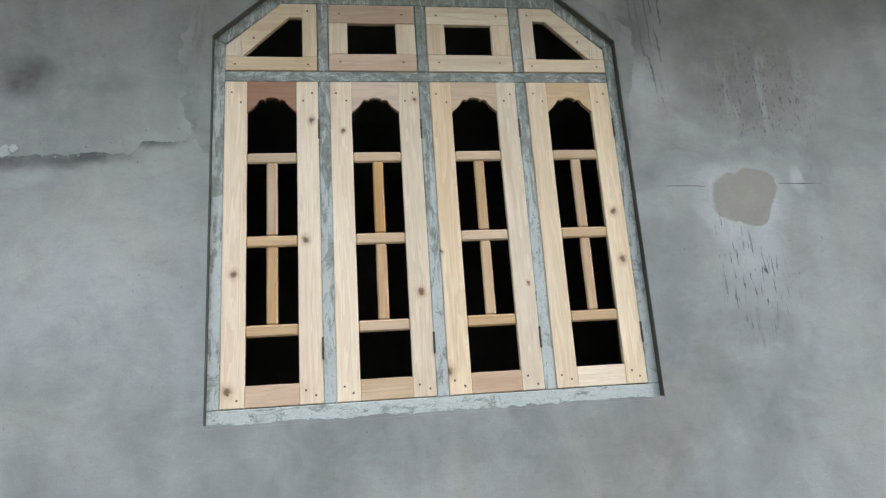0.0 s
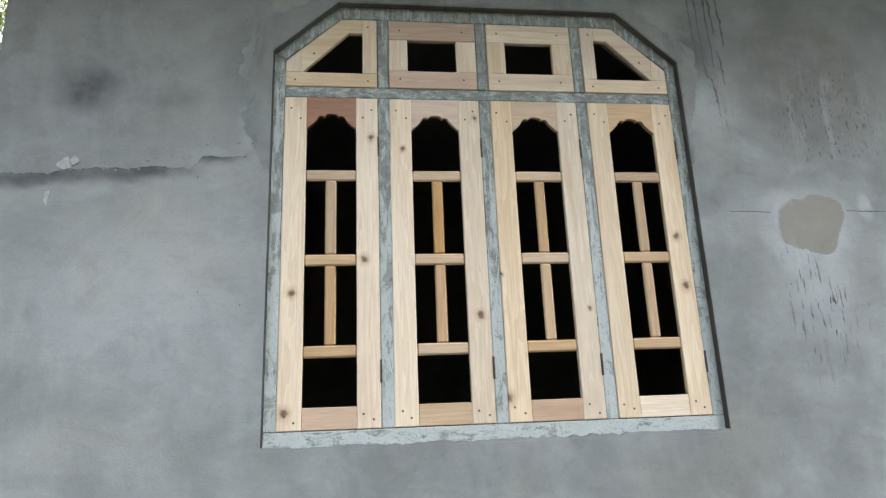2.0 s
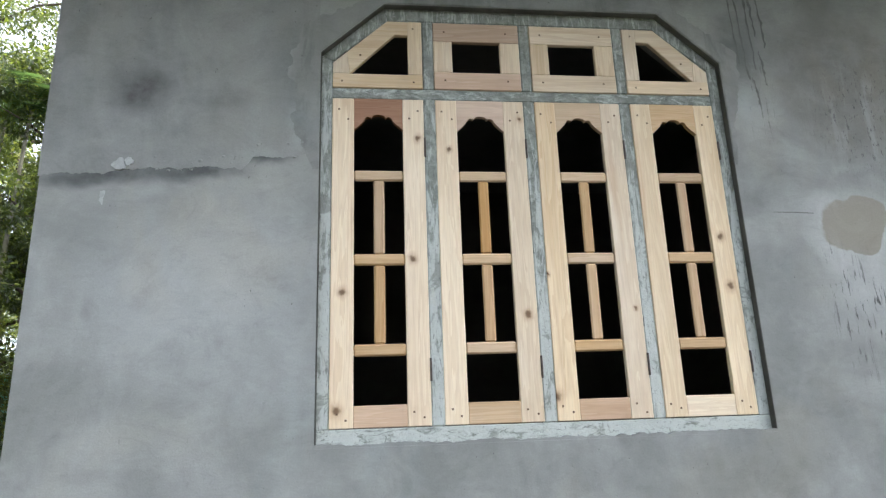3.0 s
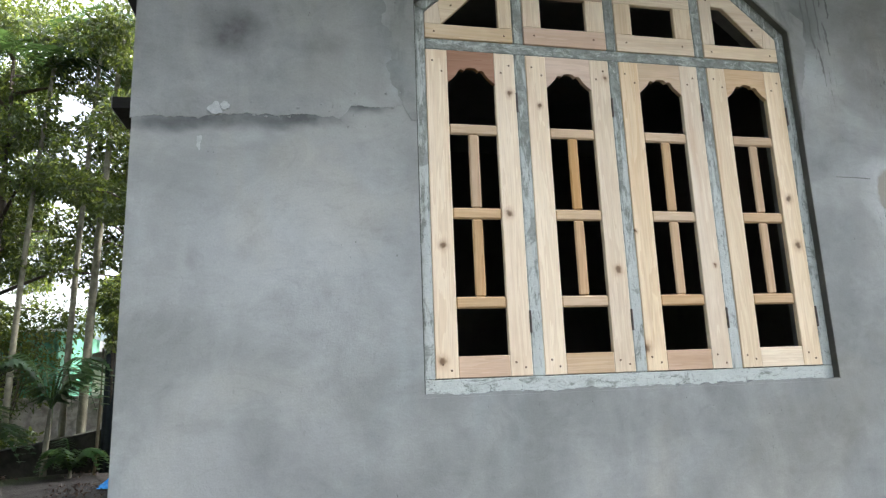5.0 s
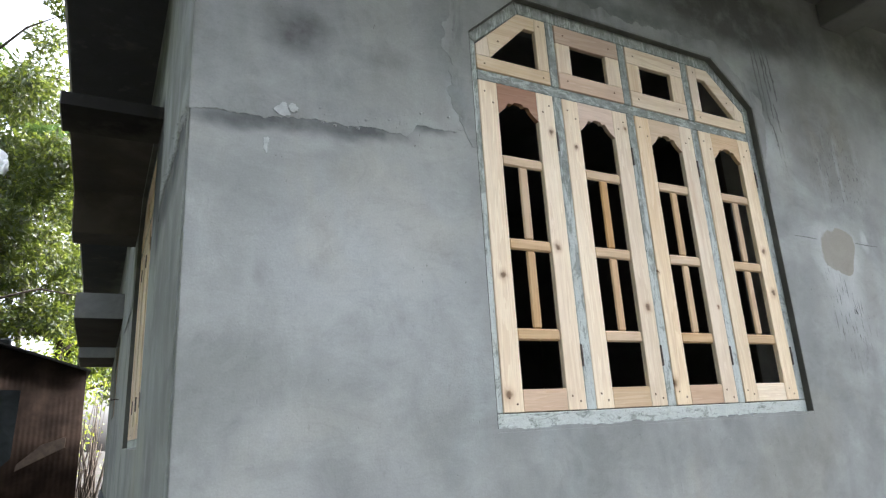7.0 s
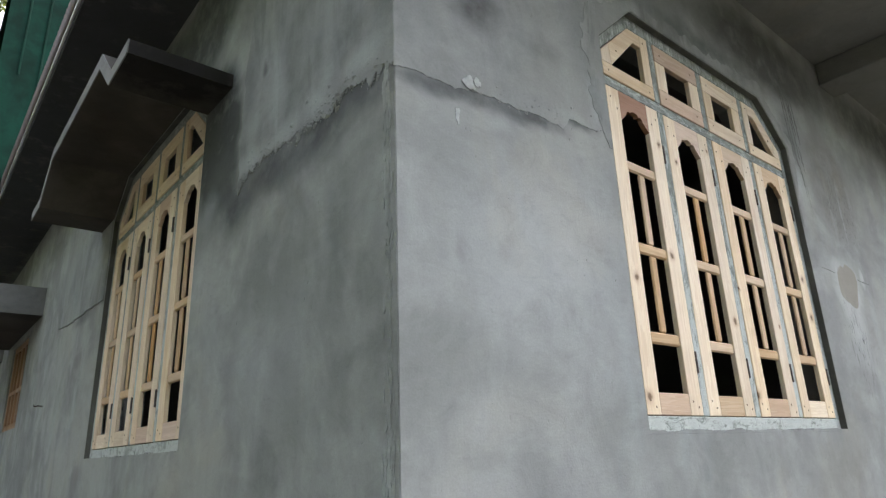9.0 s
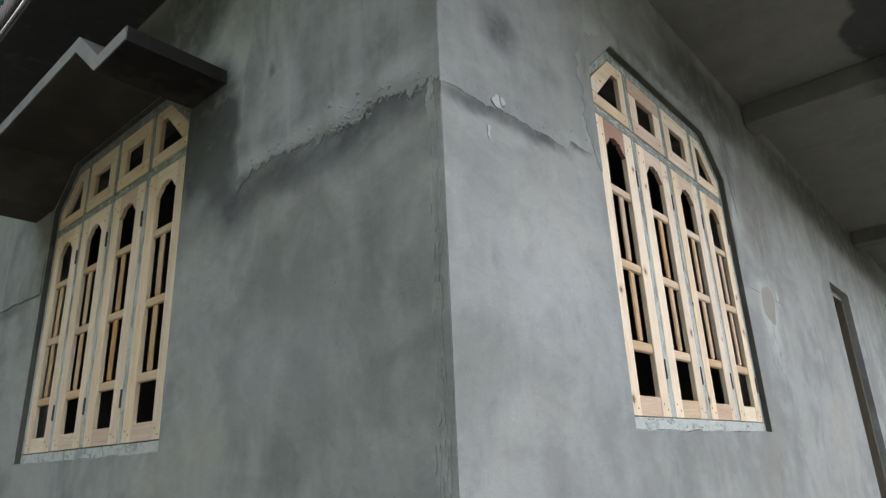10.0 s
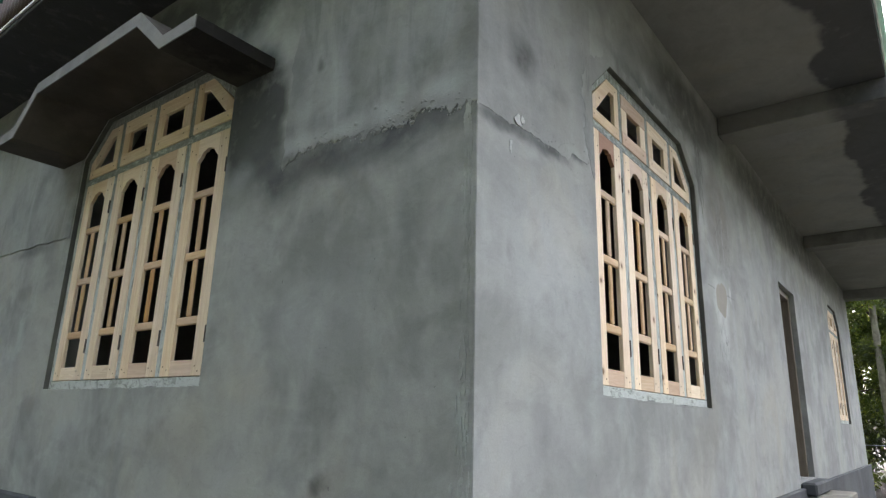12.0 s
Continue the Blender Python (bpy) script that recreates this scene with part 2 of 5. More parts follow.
# damp blotches along the front edge; last entry paints the side overhang's shade
M_SOFFIT = plaster("soffit_plaster", (0.205, 0.212, 0.208), 0.84, [((5.5, -1.25, 4.0), (9.0, 0.36, 0.6), 1.3, DAMP_SHADE, 0.2), ((3.5, -1.08, 4.0), (0.5, 0.30, 0.5), 1.3, DAMP_SHADE, 0.2), ((2.2, -1.1, 4.0), (0.5, 0.34, 0.5), 1.3, DAMP_SHADE, 0.2), ((5.3, -1.1, 4.0), (0.7, 0.28, 0.5), 1.3, DAMP_SHADE, 0.2), ((7.0, -1.1, 4.0), (0.6, 0.3, 0.5), 1.3, DAMP_SHADE, 0.2), ((-0.35, 4.0, 4.0), (0.55, 9.0, 0.6), 1.3, DAMP_SHADE, 0.35)])
M_BEAM = plaster("beam_plaster", (0.175, 0.18, 0.174), 0.76, [((3.97, -1.1, 4.0), (0.5, 0.3, 0.5), 0.9, DAMP_SHADE, 0.5)])
# underside shade is put into the slab colour; the wing end is stained darker
M_CANOPY_SHADED = plaster("shaded_canopy_cement", (0.085, 0.080, 0.070), 0.7, [((-0.25, 1.32, 3.15), (0.45, 0.55, 0.4), 1.3, (0.020, 0.019, 0.017), 0.7), ((-0.35, 2.6, 3.3), (0.2, 1.3, 0.5), 0.6, (0.035, 0.033, 0.03))])
# recess shade of the window openings, put into a dark cement colour
M_REVEAL = plaster("shaded_reveal_cement", (0.105, 0.11, 0.10), 0.6, streaky=0.5)
# same cement for the canopy faces that catch the light, so paler
M_LIT_EDGE = plaster("lit_canopy_edge_cement", (0.20, 0.206, 0.20), 0.72)
M_STEP = plaster("worn_step_concrete", (0.21, 0.203, 0.18), 0.65)
M_PLINTH = plaster("neat_cement", (0.085, 0.094, 0.102), 0.72)
M_STRIP = plaster("corner_plaster_strip", (0.33, 0.355, 0.335), 0.62, streaky=0.6)
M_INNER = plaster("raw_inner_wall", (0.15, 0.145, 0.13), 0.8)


def frame_concrete(name, along):
    """Cast concrete, grey above, washed with lime and cement milk towards the sill; streaks run along the piece."""
    m = Nodes(name)
    p = m.place()
    stretch = (1, 1, 0.16) if along == "z" else (0.35, 0.35, 1)
    q = m.scaled(p, stretch)
    a, b = m.noise(p, 22, 6, 0.7, 0.8), m.noise(p, 75, 4, 0.7, 0.6)
    col = m.mix(m.ramp(a, 0.35, 0.65), (0.20, 0.222, 0.20), (0.33, 0.36, 0.33))
    col = m.mix(m.ramp(b, 0.58, 0.68, 0.0, 0.5), col, (0.15, 0.165, 0.15))
    parts = m.tree.nodes.new("ShaderNodeSeparateXYZ")
    m.put(parts.inputs[0], p)
    streak = m.noise(q, 34, 5, 0.7, 0.7)
    rise = m.ramp(parts.outputs["Z"], 3.2, 1.75, -0.03, 0.16)
    wash = m.ramp(m.math("ADD", streak, rise), 0.50, 0.62)
    col = m.mix(m.math("MULTIPLY", wash, 0.85), col, m.mix(m.noise(p, 13, 3, 0.6), (0.46, 0.51, 0.485), (0.60, 0.645, 0.615)))
    thin = m.noise(q, 90, 4, 0.7, 0.9)
    col = m.mix(m.ramp(thin, 0.60, 0.66, 0.0, 0.75), col, (0.13, 0.15, 0.135))
    patch = m.noise(p, 7.5, 5, 0.7, 0.8)
    col = m.mix(m.ramp(patch, 0.54, 0.62, 0.0, 0.7), col, (0.22, 0.235, 0.21))
    lime = m.noise(m.scaled(p, (1, 1, 0.45) if along == "z" else (0.45, 0.45, 1)), 19, 6, 0.75, 1.0)
    col = m.mix(m.ramp(lime, 0.55, 0.66, 0.0, 0.75), col, (0.52, 0.555, 0.51))
    pits = m.noise(p, 48, 5, 0.75, 0.8)
    col = m.mix(m.ramp(pits, 0.60, 0.68, 0.0, 0.7), col, (0.10, 0.11, 0.098))
    h = m.math("ADD", m.math("ADD", a, m.math("MULTIPLY", b, 0.5)), m.math("MULTIPLY", streak, 0.8))
    return m.finish(col, 0.86, m.bump(h, 0.8, 0.006), spec=0.25)


M_SILL = frame_concrete("cast_sill_concrete", "x")
M_FRAME = frame_concrete("cast_frame_concrete", "z")


# the large knots that mark the front window's uprights
KNOTS = [((1.19, 0, 2.065), 0.017), ((1.475, 0, 2.2), 0.017), ((1.945, 0, 1.965), 0.017), ((2.83, 0, 2.29), 0.016), ((2.845, 0, 2.07), 0.018), ((1.965, 0, 2.84), 0.012),
         ((1.51, 0, 2.74), 0.014), ((1.645, 0, 2.69), 0.012), ((2.04, 0, 1.63), 0.022), ((2.04, 0, 2.13), 0.008), ((2.41, 0, 1.98), 0.008), ((1.17, 0, 1.6), 0.02)]


def wood(name, pale, deep, along="z", knots=True):
    """Raw planed timber; the grain runs along the given local axis, and each piece has its own cut."""
    m = Nodes(name)
    p = m.place(False)
    rnd = random_of(m)
    comb = m.tree.nodes.new("ShaderNodeCombineXYZ")
    for s, k in zip(comb.inputs, (37.0, 11.0, 53.0)):
        m.put(s, m.math("MULTIPLY", rnd, k))
    stretch = (1, 1, 0.055) if along == "z" else (0.055, 1, 1)
    q = m.scaled(p, stretch, comb.outputs[0])
    warp = m.noise(q, 7.0, 2, 0.5)
    rings = m.tree.nodes.new("ShaderNodeTexNoise")
    m.put(rings.inputs["Vector"], q)
    rings.inputs["Scale"].default_value, rings.inputs["Detail"].default_value, rings.inputs["Distortion"].default_value = 26, 3, 1.6
    lines = m.math("FRACT", m.math("MULTIPLY", m.math("ADD", rings.outputs["Fac"], warp), 3.2))
    grain = m.ramp(lines, 0.0, 0.9)
    fine = m.noise(q, 180, 3, 0.6)
    tint = m.mix(m.math("ADD", m.math("MULTIPLY", grain, 0.42), m.ramp(warp, 0.35, 0.65, 0.0, 0.4)), pale, deep)
    tint = m.mix(m.ramp(fine, 0.4, 0.7, 0.0, 0.16), tint, tuple(c * 0.6 for c in deep))
    value = m.tree.nodes.new("ShaderNodeHueSaturation")
    m.put(value.inputs["Value"], m.ramp(rnd, 0.0, 1.0, 0.95, 1.10))
    m.put(value.inputs["Saturation"], m.ramp(m.math("FRACT", m.math("MULTIPLY", rnd, 7.3)), 0.0, 1.0, 0.9, 1.15))
    m.put(value.inputs["Color"], tint)
    col = value.outputs[0]
    broad = m.noise(q, 13, 3, 0.55, 0.8)
    col = m.mix(m.ramp(broad, 0.58, 0.72, 0.0, 0.4), col, tuple(c * k for c, k in zip(deep, (0.86, 0.74, 0.62))))
    if knots:
        v = m.tree.nodes.new("ShaderNodeTexVoronoi")
        v.voronoi_dimensions = "2D"
        parts = m.tree.nodes.new("ShaderNodeSeparateXYZ")
        m.put(parts.inputs[0], m.scaled(p, (6.0, 1.0, 3.2), comb.outputs[0]))
        flat = m.tree.nodes.new("ShaderNodeCombineXYZ")
        m.put(flat.inputs[0], parts.outputs[0])
        m.put(flat.inputs[1], parts.outputs[2])
        m.put(v.inputs["Vector"], flat.outputs[0])
        v.inputs["Scale"].default_value = 1.0
        wob = m.math("ADD", v.outputs["Distance"], m.math("MULTIPLY", m.noise(p, 40, 3, 0.6), 0.07))
        keep = m.ramp(v.outputs["Color"], 0.91, 0.93)
        col = m.mix(m.math("MULTIPLY", keep, m.ramp(wob, 0.24, 0.10, 0.0, 0.45)), col, (0.42, 0.25, 0.13))
        col = m.mix(m.math("MULTIPLY", keep, m.ramp(wob, 0.115, 0.075, 0.0, 0.85)), col, (0.14, 0.075, 0.04))
        stray = m.tree.nodes.new("ShaderNodeTexNoise")
        w = m.place()
        m.put(stray.inputs["Vector"], w)
        stray.inputs["Scale"].default_value, stray.inputs["Detail"].default_value = 32.0, 3.0
        w = m.scaled(stray.outputs["Color"], (0.026, 0.0, 0.034), m.scaled(w, (1, 1, 1), (-0.013, 0, -0.017)))
        for point, r in KNOTS:
            soft = m.near(w, point, (r * 2.2, 0.2, r * 2.6), 0.9)
            col = m.mix(m.math("MULTIPLY", soft, 0.6), col, (0.40, 0.23, 0.11))
            col = m.mix(m.math("MULTIPLY", m.near(w, point, (r, 0.2, r * 1.1), 0.7), 0.85), col, (0.13, 0.07, 0.035))
    col = m.mix(m.ramp(m.noise(p, 5, 3, 0.6), 0.55, 0.75, 0.0, 0.14), col, tuple(c * 0.62 for c in deep))
    return m.finish(col, 0.62, m.bump(m.math("ADD", grain, fine), 0.18, 0.002), spec=0.35)


PALE, DEEP = (0.825, 0.71, 0.53), (0.64, 0.49, 0.318)
M_STILE = wood("pale_raw_timber_upright", PALE, DEEP, "z")
M_RAIL = wood("pale_raw_timber_rail", PALE, DEEP, "x", False)
M_PINK = wood("pinkish_raw_timber", (0.66, 0.515, 0.39), (0.53, 0.38, 0.265), "x", False)
M_RED = wood("reddish_raw_timber", (0.42, 0.265, 0.185), (0.28, 0.155, 0.10), "x", False)
M_TAN = wood("tan_raw_timber", (0.63, 0.48, 0.315), (0.50, 0.345, 0.195), "x", False)
M_BAR = wood("honey_timber_bar", (0.60, 0.41, 0.22), (0.46, 0.27, 0.12), "z", False)
M_TANBAR = wood("tan_timber_bar", (0.61, 0.45, 0.28), (0.48, 0.315, 0.17), "z", False)
M_OLDWOOD = wood("weathered_door_timber", (0.20, 0.175, 0.14), (0.12, 0.10, 0.085), "z", False)
M_BROWNWOOD = wood("brown_window_timber", (0.40, 0.27, 0.18), (0.28, 0.17, 0.105), "z", False)


def plain(name, colour, rough=0.7, scale=12.0, vary=0.3, metal=0.0, strength=0.3, spec=0.3):
    m = Nodes(name)
    p = m.place(False)
    a, b = m.noise(p, scale, 5, 0.6, 0.4), m.noise(p, scale * 9, 3, 0.6)
    col = m.mix(m.ramp(a, 0.3, 0.7), tuple(c * (1 - vary) for c in colour), tuple(min(1, c * (1 + vary)) for c in colour))
    col = m.mix(m.ramp(b, 0.5, 0.75, 0.0, 0.3), col, tuple(c * 0.55 for c in colour))
    return m.finish(col, rough, m.bump(b, strength, 0.004), metal, spec)


M_PEG = plain("dark_peg_wood", (0.16, 0.10, 0.06), 0.6)
M_IRON = plain("rusty_iron", (0.11, 0.095, 0.085), 0.55, 30, 0.4, 0.6)
M_GREEN_TIN = plain("green_painted_tin", (0.0015, 0.019, 0.012), 0.85, 3, 0.45, spec=0.12)
M_BRIGHT_TIN = plain("bright_green_painted_tin", (0.012, 0.20, 0.11), 0.5, 3, 0.3)
M_WHITE_TRIM = plain("white_metal_trim", (0.75, 0.77, 0.77), 0.4, 6, 0.1)
M_SPLASH = plain("white_paint_splash", (0.41, 0.43, 0.43), 0.7, 40, 0.12)
M_SHED = plain("dark_rusted_tin", (0.026, 0.018, 0.014), 0.95, 1.6, 0.55, spec=0.06)
M_SHED_GREY = plain("dull_grey_tin", (0.021, 0.025, 0.027), 0.9, 3, 0.35, spec=0.1)
M_SHED_ROOF = plain("sooty_tin_roof", (0.03, 0.03, 0.031), 0.85, 3, 0.4)
M_PALEWALL = plain("pale_plaster_far", (0.62, 0.58, 0.52), 0.8, 2, 0.12)
M_MINT = plain("mint_painted_tin", (0.10, 0.28, 0.18), 0.6, 2, 0.2)
M_WHITE_ROOF = plain("pale_tin_roof", (0.72, 0.78, 0.80), 0.4, 3, 0.12)
M_DARK = plain("dark_opening", (0.02, 0.02, 0.02), 0.9)
M_LOWWALL = plain("mossy_boundary_wall", (0.36, 0.335, 0.28), 0.9, 4, 0.4)
M_TARP = plain("blue_plastic_sheet", (0.02, 0.20, 0.52), 0.35, 6, 0.25)
M_RAG = plain("white_plastic_rag", (0.75, 0.77, 0.78), 0.5, 14, 0.1)
M_BARK = plain("grey_brown_bark", (0.055, 0.045, 0.034), 0.9, 10, 0.4, strength=0.8)
M_PALMBARK = plain("pale_palm_trunk", (0.125, 0.12, 0.085), 0.85, 7, 0.3, strength=0.6)
M_BAMBOO = plain("dry_bamboo", (0.16, 0.135, 0.085), 0.6, 9, 0.3)
M_TIMBER = plain("sawn_board", (0.06, 0.045, 0.034), 0.85, 9, 0.25)
M_CABLE = plain("grey_cable", (0.35, 0.36, 0.37), 0.5)


def earth():
    m = Nodes("bare_earth")
    p = m.place()
    a, b, c = m.noise(p, 0.5, 6, 0.6, 0.5), m.noise(p, 6, 6, 0.65), m.noise(p, 70, 4, 0.7)
    col = m.mix(m.ramp(a, 0.35, 0.65), (0.030, 0.027, 0.023), (0.062, 0.057, 0.049))
    col = m.mix(m.ramp(b, 0.45, 0.7, 0.0, 0.6), col, (0.02, 0.016, 0.012))
    col = m.mix(m.ramp(m.noise(p, 0.23, 3, 0.5), 0.56, 0.66, 0.0, 0.8), col, (0.035, 0.05, 0.018))
    return m.finish(col, 0.95, m.bump(m.math("ADD", b, m.math("MULTIPLY", c, 0.4)), 0.8, 0.03), spec=0.15)


def leaf_mat(name, dark, light, warm):
    m = Nodes(name)
    g = m.tree.nodes.new("ShaderNodeNewGeometry")
    r = g.outputs["Random Per Island"]
    col = m.mix(r, dark, light)
    col = m.mix(m.ramp(m.math("FRACT", m.math("MULTIPLY", r, 9.7)), 0.80, 0.98, 0.0, 0.8), col, warm)
    m.finish(col, 0.42, spec=0.45)
    tr = m.tree.nodes.new("ShaderNodeBsdfTranslucent")
    m.put(tr.inputs["Color"], m.mix(0.55, col, warm))
    mixer = m.tree.nodes.new("ShaderNodeMixShader")
    mixer.inputs[0].default_value = 0.40
    m.put(mixer.inputs[1], m.bsdf.outputs[0])
    m.put(mixer.inputs[2], tr.outputs[0])
    m.put(m.out.inputs["Surface"], mixer.outputs[0])
    return m.mat


M_EARTH = earth()
M_LEAF = leaf_mat("broad_leaves", (0.005, 0.014, 0.005), (0.026, 0.053, 0.012), (0.22, 0.27, 0.035))
M_LEAF_BRIGHT = leaf_mat("young_leaves", (0.02, 0.048, 0.010), (0.075, 0.125, 0.02), (0.34, 0.39, 0.05))
M_FROND = leaf_mat("palm_fronds", (0.010, 0.032, 0.010), (0.03, 0.072, 0.018), (0.08, 0.13, 0.03))
M_LEAF_LIME = leaf_mat("sunlit_lime_leaves", (0.10, 0.17, 0.02), (0.22, 0.32, 0.03), (0.50, 0.55, 0.06))
M_LITTER = leaf_mat("dry_leaf_litter", (0.015, 0.010, 0.007), (0.06, 0.035, 0.022), (0.12, 0.085, 0.055))


# ---- building helpers ----
CACHE = {}


def poly_mesh(key, polys, y0, y1, bevel=0.0, caps=True):
    """Prisms over polygons in the x-z plane, from depth y0 to y1; shared by key."""
    if key is not None and key in CACHE:
        return CACHE[key]
    bm = bmesh.new()
    for poly in polys:
        front = [bm.verts.new((x, y0, z)) for x, z in poly]
        back = [bm.verts.new((x, y1, z)) for x, z in poly]
        n = len(poly)
        bm.faces.new(front)
        bm.faces.new(back[::-1])
        for i in range(n):
            bm.faces.new((front[i], back[i], back[(i + 1) % n], front[(i + 1) % n]))
    bmesh.ops.recalc_face_normals(bm, faces=bm.faces)
    if bevel:
        bmesh.ops.bevel(bm, geom=list(bm.edges), offset=bevel, segments=1, affect="EDGES", clamp_overlap=True)
    me = bpy.data.meshes.new("mesh")
    bm.to_mesh(me)
    bm.free()
    if key is not None:
        CACHE[key] = me
    return me


def rect(x0, x1, z0, z1):
    return [(x0, z0), (x1, z0), (x1, z1), (x0, z1)]


def box_mesh(x0, x1, y0, y1, z0, z1, bevel=0.0, key=None):
    return poly_mesh(key, [rect(x0, x1, z0, z1)], y0, y1, bevel)


def part(name, me, material, parent=None, label="", at=None):
    """Links a mesh as one object, under a thing or a part if one is given."""
    if isinstance(me, bmesh.types.BMesh):
        bm, me = me, bpy.data.meshes.new(name)
        bm.to_mesh(me)
        bm.free()
    if not me.materials:
        me.materials.append(material)
    elif me.materials[0] != material:
        me = me.copy()
        me.materials[0] = material
    ob = new(name, me)
    if parent is not None:
        ob.parent = parent
    if at is not None:
        ob.matrix_basis = at
    if label:
        tagged(ob, label)
    return ob


def thing(name, at, label, category, group="", kind=""):
    ob = new(name)
    ob.empty_display_size = 0.1
    ob.matrix_basis = at
    return tagged(ob, label, category, group, kind)


def tube(bm, pts, radii, sides=7):
    rings = []
    for i, p in enumerate(pts):
        d = Vector(pts[min(i + 1, len(pts) - 1)]) - Vector(pts[max(i - 1, 0)])
        q = d.to_track_quat("Z", "Y").to_matrix()
        rings.append([bm.verts.new(Vector(p) + q @ Vector((math.cos(t) * radii[i], math.sin(t) * radii[i], 0))) for t in [2 * math.pi * k / sides for k in range(sides)]])
    for lo, hi in zip(rings, rings[1:]):
        for i in range(sides):
            f = bm.faces.new((lo[i], lo[(i + 1) % sides], hi[(i + 1) % sides], hi[i]))
            f.smooth = True
    bm.faces.new(rings[0][::-1])
    bm.faces.new(rings[-1])


def ragged(xs, zs, step, amp, seed, fine=0.35):
    """A wandering line through the given corner heights."""
    out, x = [], xs[0]
    while x < xs[-1]:
        z = float(np.interp(x, xs, zs))
        z += amp * (noise.noise((x * 6.0, seed, 0)) + fine * noise.noise((x * 27.0, seed, 3)) + fine * 0.6 * noise.noise((x * 70.0, seed, 7)))
        out.append((x, z))
        x += step
    out.append((xs[-1], zs[-1]))
    return out


# ---- house: walls, floor, roof ----
TOP, FLOOR = 4.08, 0.84
SIDE = pose(0, 0, 0, 0, 0, -90)      # the side wall's own x runs towards the corner
WIN_W, WIN_H, SILL = 1.845, 1.92, 1.465
CH_X, CH_Z = 0.2775, 0.255           # the cut corners of the window head
END_X, END_Y = 13.2, 11.0


def wall_mesh(x0, x1, z0, z1, openings, thick):
    """openings: (left, right, bottom, top, cut x, cut z), from left to right."""
    polys, x = [], x0
    for l, r, b, t, cx, cz in openings:
        polys.append(rect(x, l, z0, z1))
        polys.append(rect(l, r, z0, b))
        if cx:
            polys.append([(l, t - cz), (l + cx, t), (l + cx, z1), (l, z1)])
            polys.append(rect(l + cx, r - cx, t, z1))
            polys.append([(r - cx, t), (r, t - cz), (r, z1), (r - cx, z1)])
        else:
            polys.append(rect(l, r, t, z1))
        x = r
    polys.append(rect(x, x1, z0, z1))
    me = poly_mesh(None, polys, 0, thick)
    bm = bmesh.new()
    bm.from_mesh(me)
    bmesh.ops.remove_doubles(bm, verts=bm.verts, dist=0.0005)
    seen = {}
    for f in bm.faces:
        seen.setdefault(tuple(sorted(v.index for v in f.verts)), []).append(f)
    bmesh.ops.delete(bm, geom=[f for fs in seen.values() if len(fs) > 1 for f in fs], context="FACES_ONLY")
    return bm


A_MID, B_MID, C_MID = 2.0125, 2.595, 10.65
C_W = WIN_W - 0.4485
win_a = (A_MID - WIN_W / 2, A_MID + WIN_W / 2, SILL, SILL + WIN_H, CH_X, CH_Z)
win_c = (C_MID - C_W / 2, C_MID + C_W / 2, SILL, SILL + WIN_H, CH_X, CH_Z)
win_b = (-B_MID - WIN_W / 2, -B_MID + WIN_W / 2, SILL, SILL + WIN_H, CH_X, CH_Z)
DOOR = (6.0, 6.93, FLOOR, 2.97, 0, 0)
win_d = (-8.25, -7.05, 1.86, 2.87, 0, 0)
wall_front = part("wall_front", wall_mesh(0.003, END_X, -0.3, TOP + 0.1, [win_a, DOOR, win_c], 0.25), M_WALL_A)
tagged(wall_front, "grey cement-plastered front wall with cloudy trowel marks", "wall", kind="structure")
wall_side = part("wall_side", wall_mesh(-END_Y, -0.003, -0.3, TOP + 0.1, [win_d, win_b], 0.25), M_WALL_B, at=SIDE)
tagged(wall_side, "grey cement-plastered side wall with rough plaster joint", "wall", kind="structure")
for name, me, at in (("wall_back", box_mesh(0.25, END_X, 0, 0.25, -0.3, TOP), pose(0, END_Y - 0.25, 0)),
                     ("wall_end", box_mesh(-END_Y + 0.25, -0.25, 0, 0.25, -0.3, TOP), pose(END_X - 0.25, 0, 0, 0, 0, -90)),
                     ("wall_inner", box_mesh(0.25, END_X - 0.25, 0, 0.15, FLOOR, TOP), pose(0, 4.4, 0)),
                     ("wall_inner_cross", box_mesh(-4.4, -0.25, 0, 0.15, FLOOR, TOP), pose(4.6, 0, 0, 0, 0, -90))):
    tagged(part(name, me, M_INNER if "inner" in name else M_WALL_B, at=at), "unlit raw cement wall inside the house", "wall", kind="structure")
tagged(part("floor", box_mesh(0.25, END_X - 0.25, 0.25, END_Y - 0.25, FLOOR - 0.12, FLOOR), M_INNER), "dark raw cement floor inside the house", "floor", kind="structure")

OUT_Y, OUT_X = -1.285, -0.545
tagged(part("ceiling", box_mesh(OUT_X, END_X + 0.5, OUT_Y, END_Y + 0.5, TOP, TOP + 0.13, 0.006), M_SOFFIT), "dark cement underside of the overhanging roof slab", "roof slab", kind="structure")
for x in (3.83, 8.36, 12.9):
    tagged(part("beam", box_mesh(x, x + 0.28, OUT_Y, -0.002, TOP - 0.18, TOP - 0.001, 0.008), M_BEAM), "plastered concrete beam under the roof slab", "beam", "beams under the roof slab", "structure")


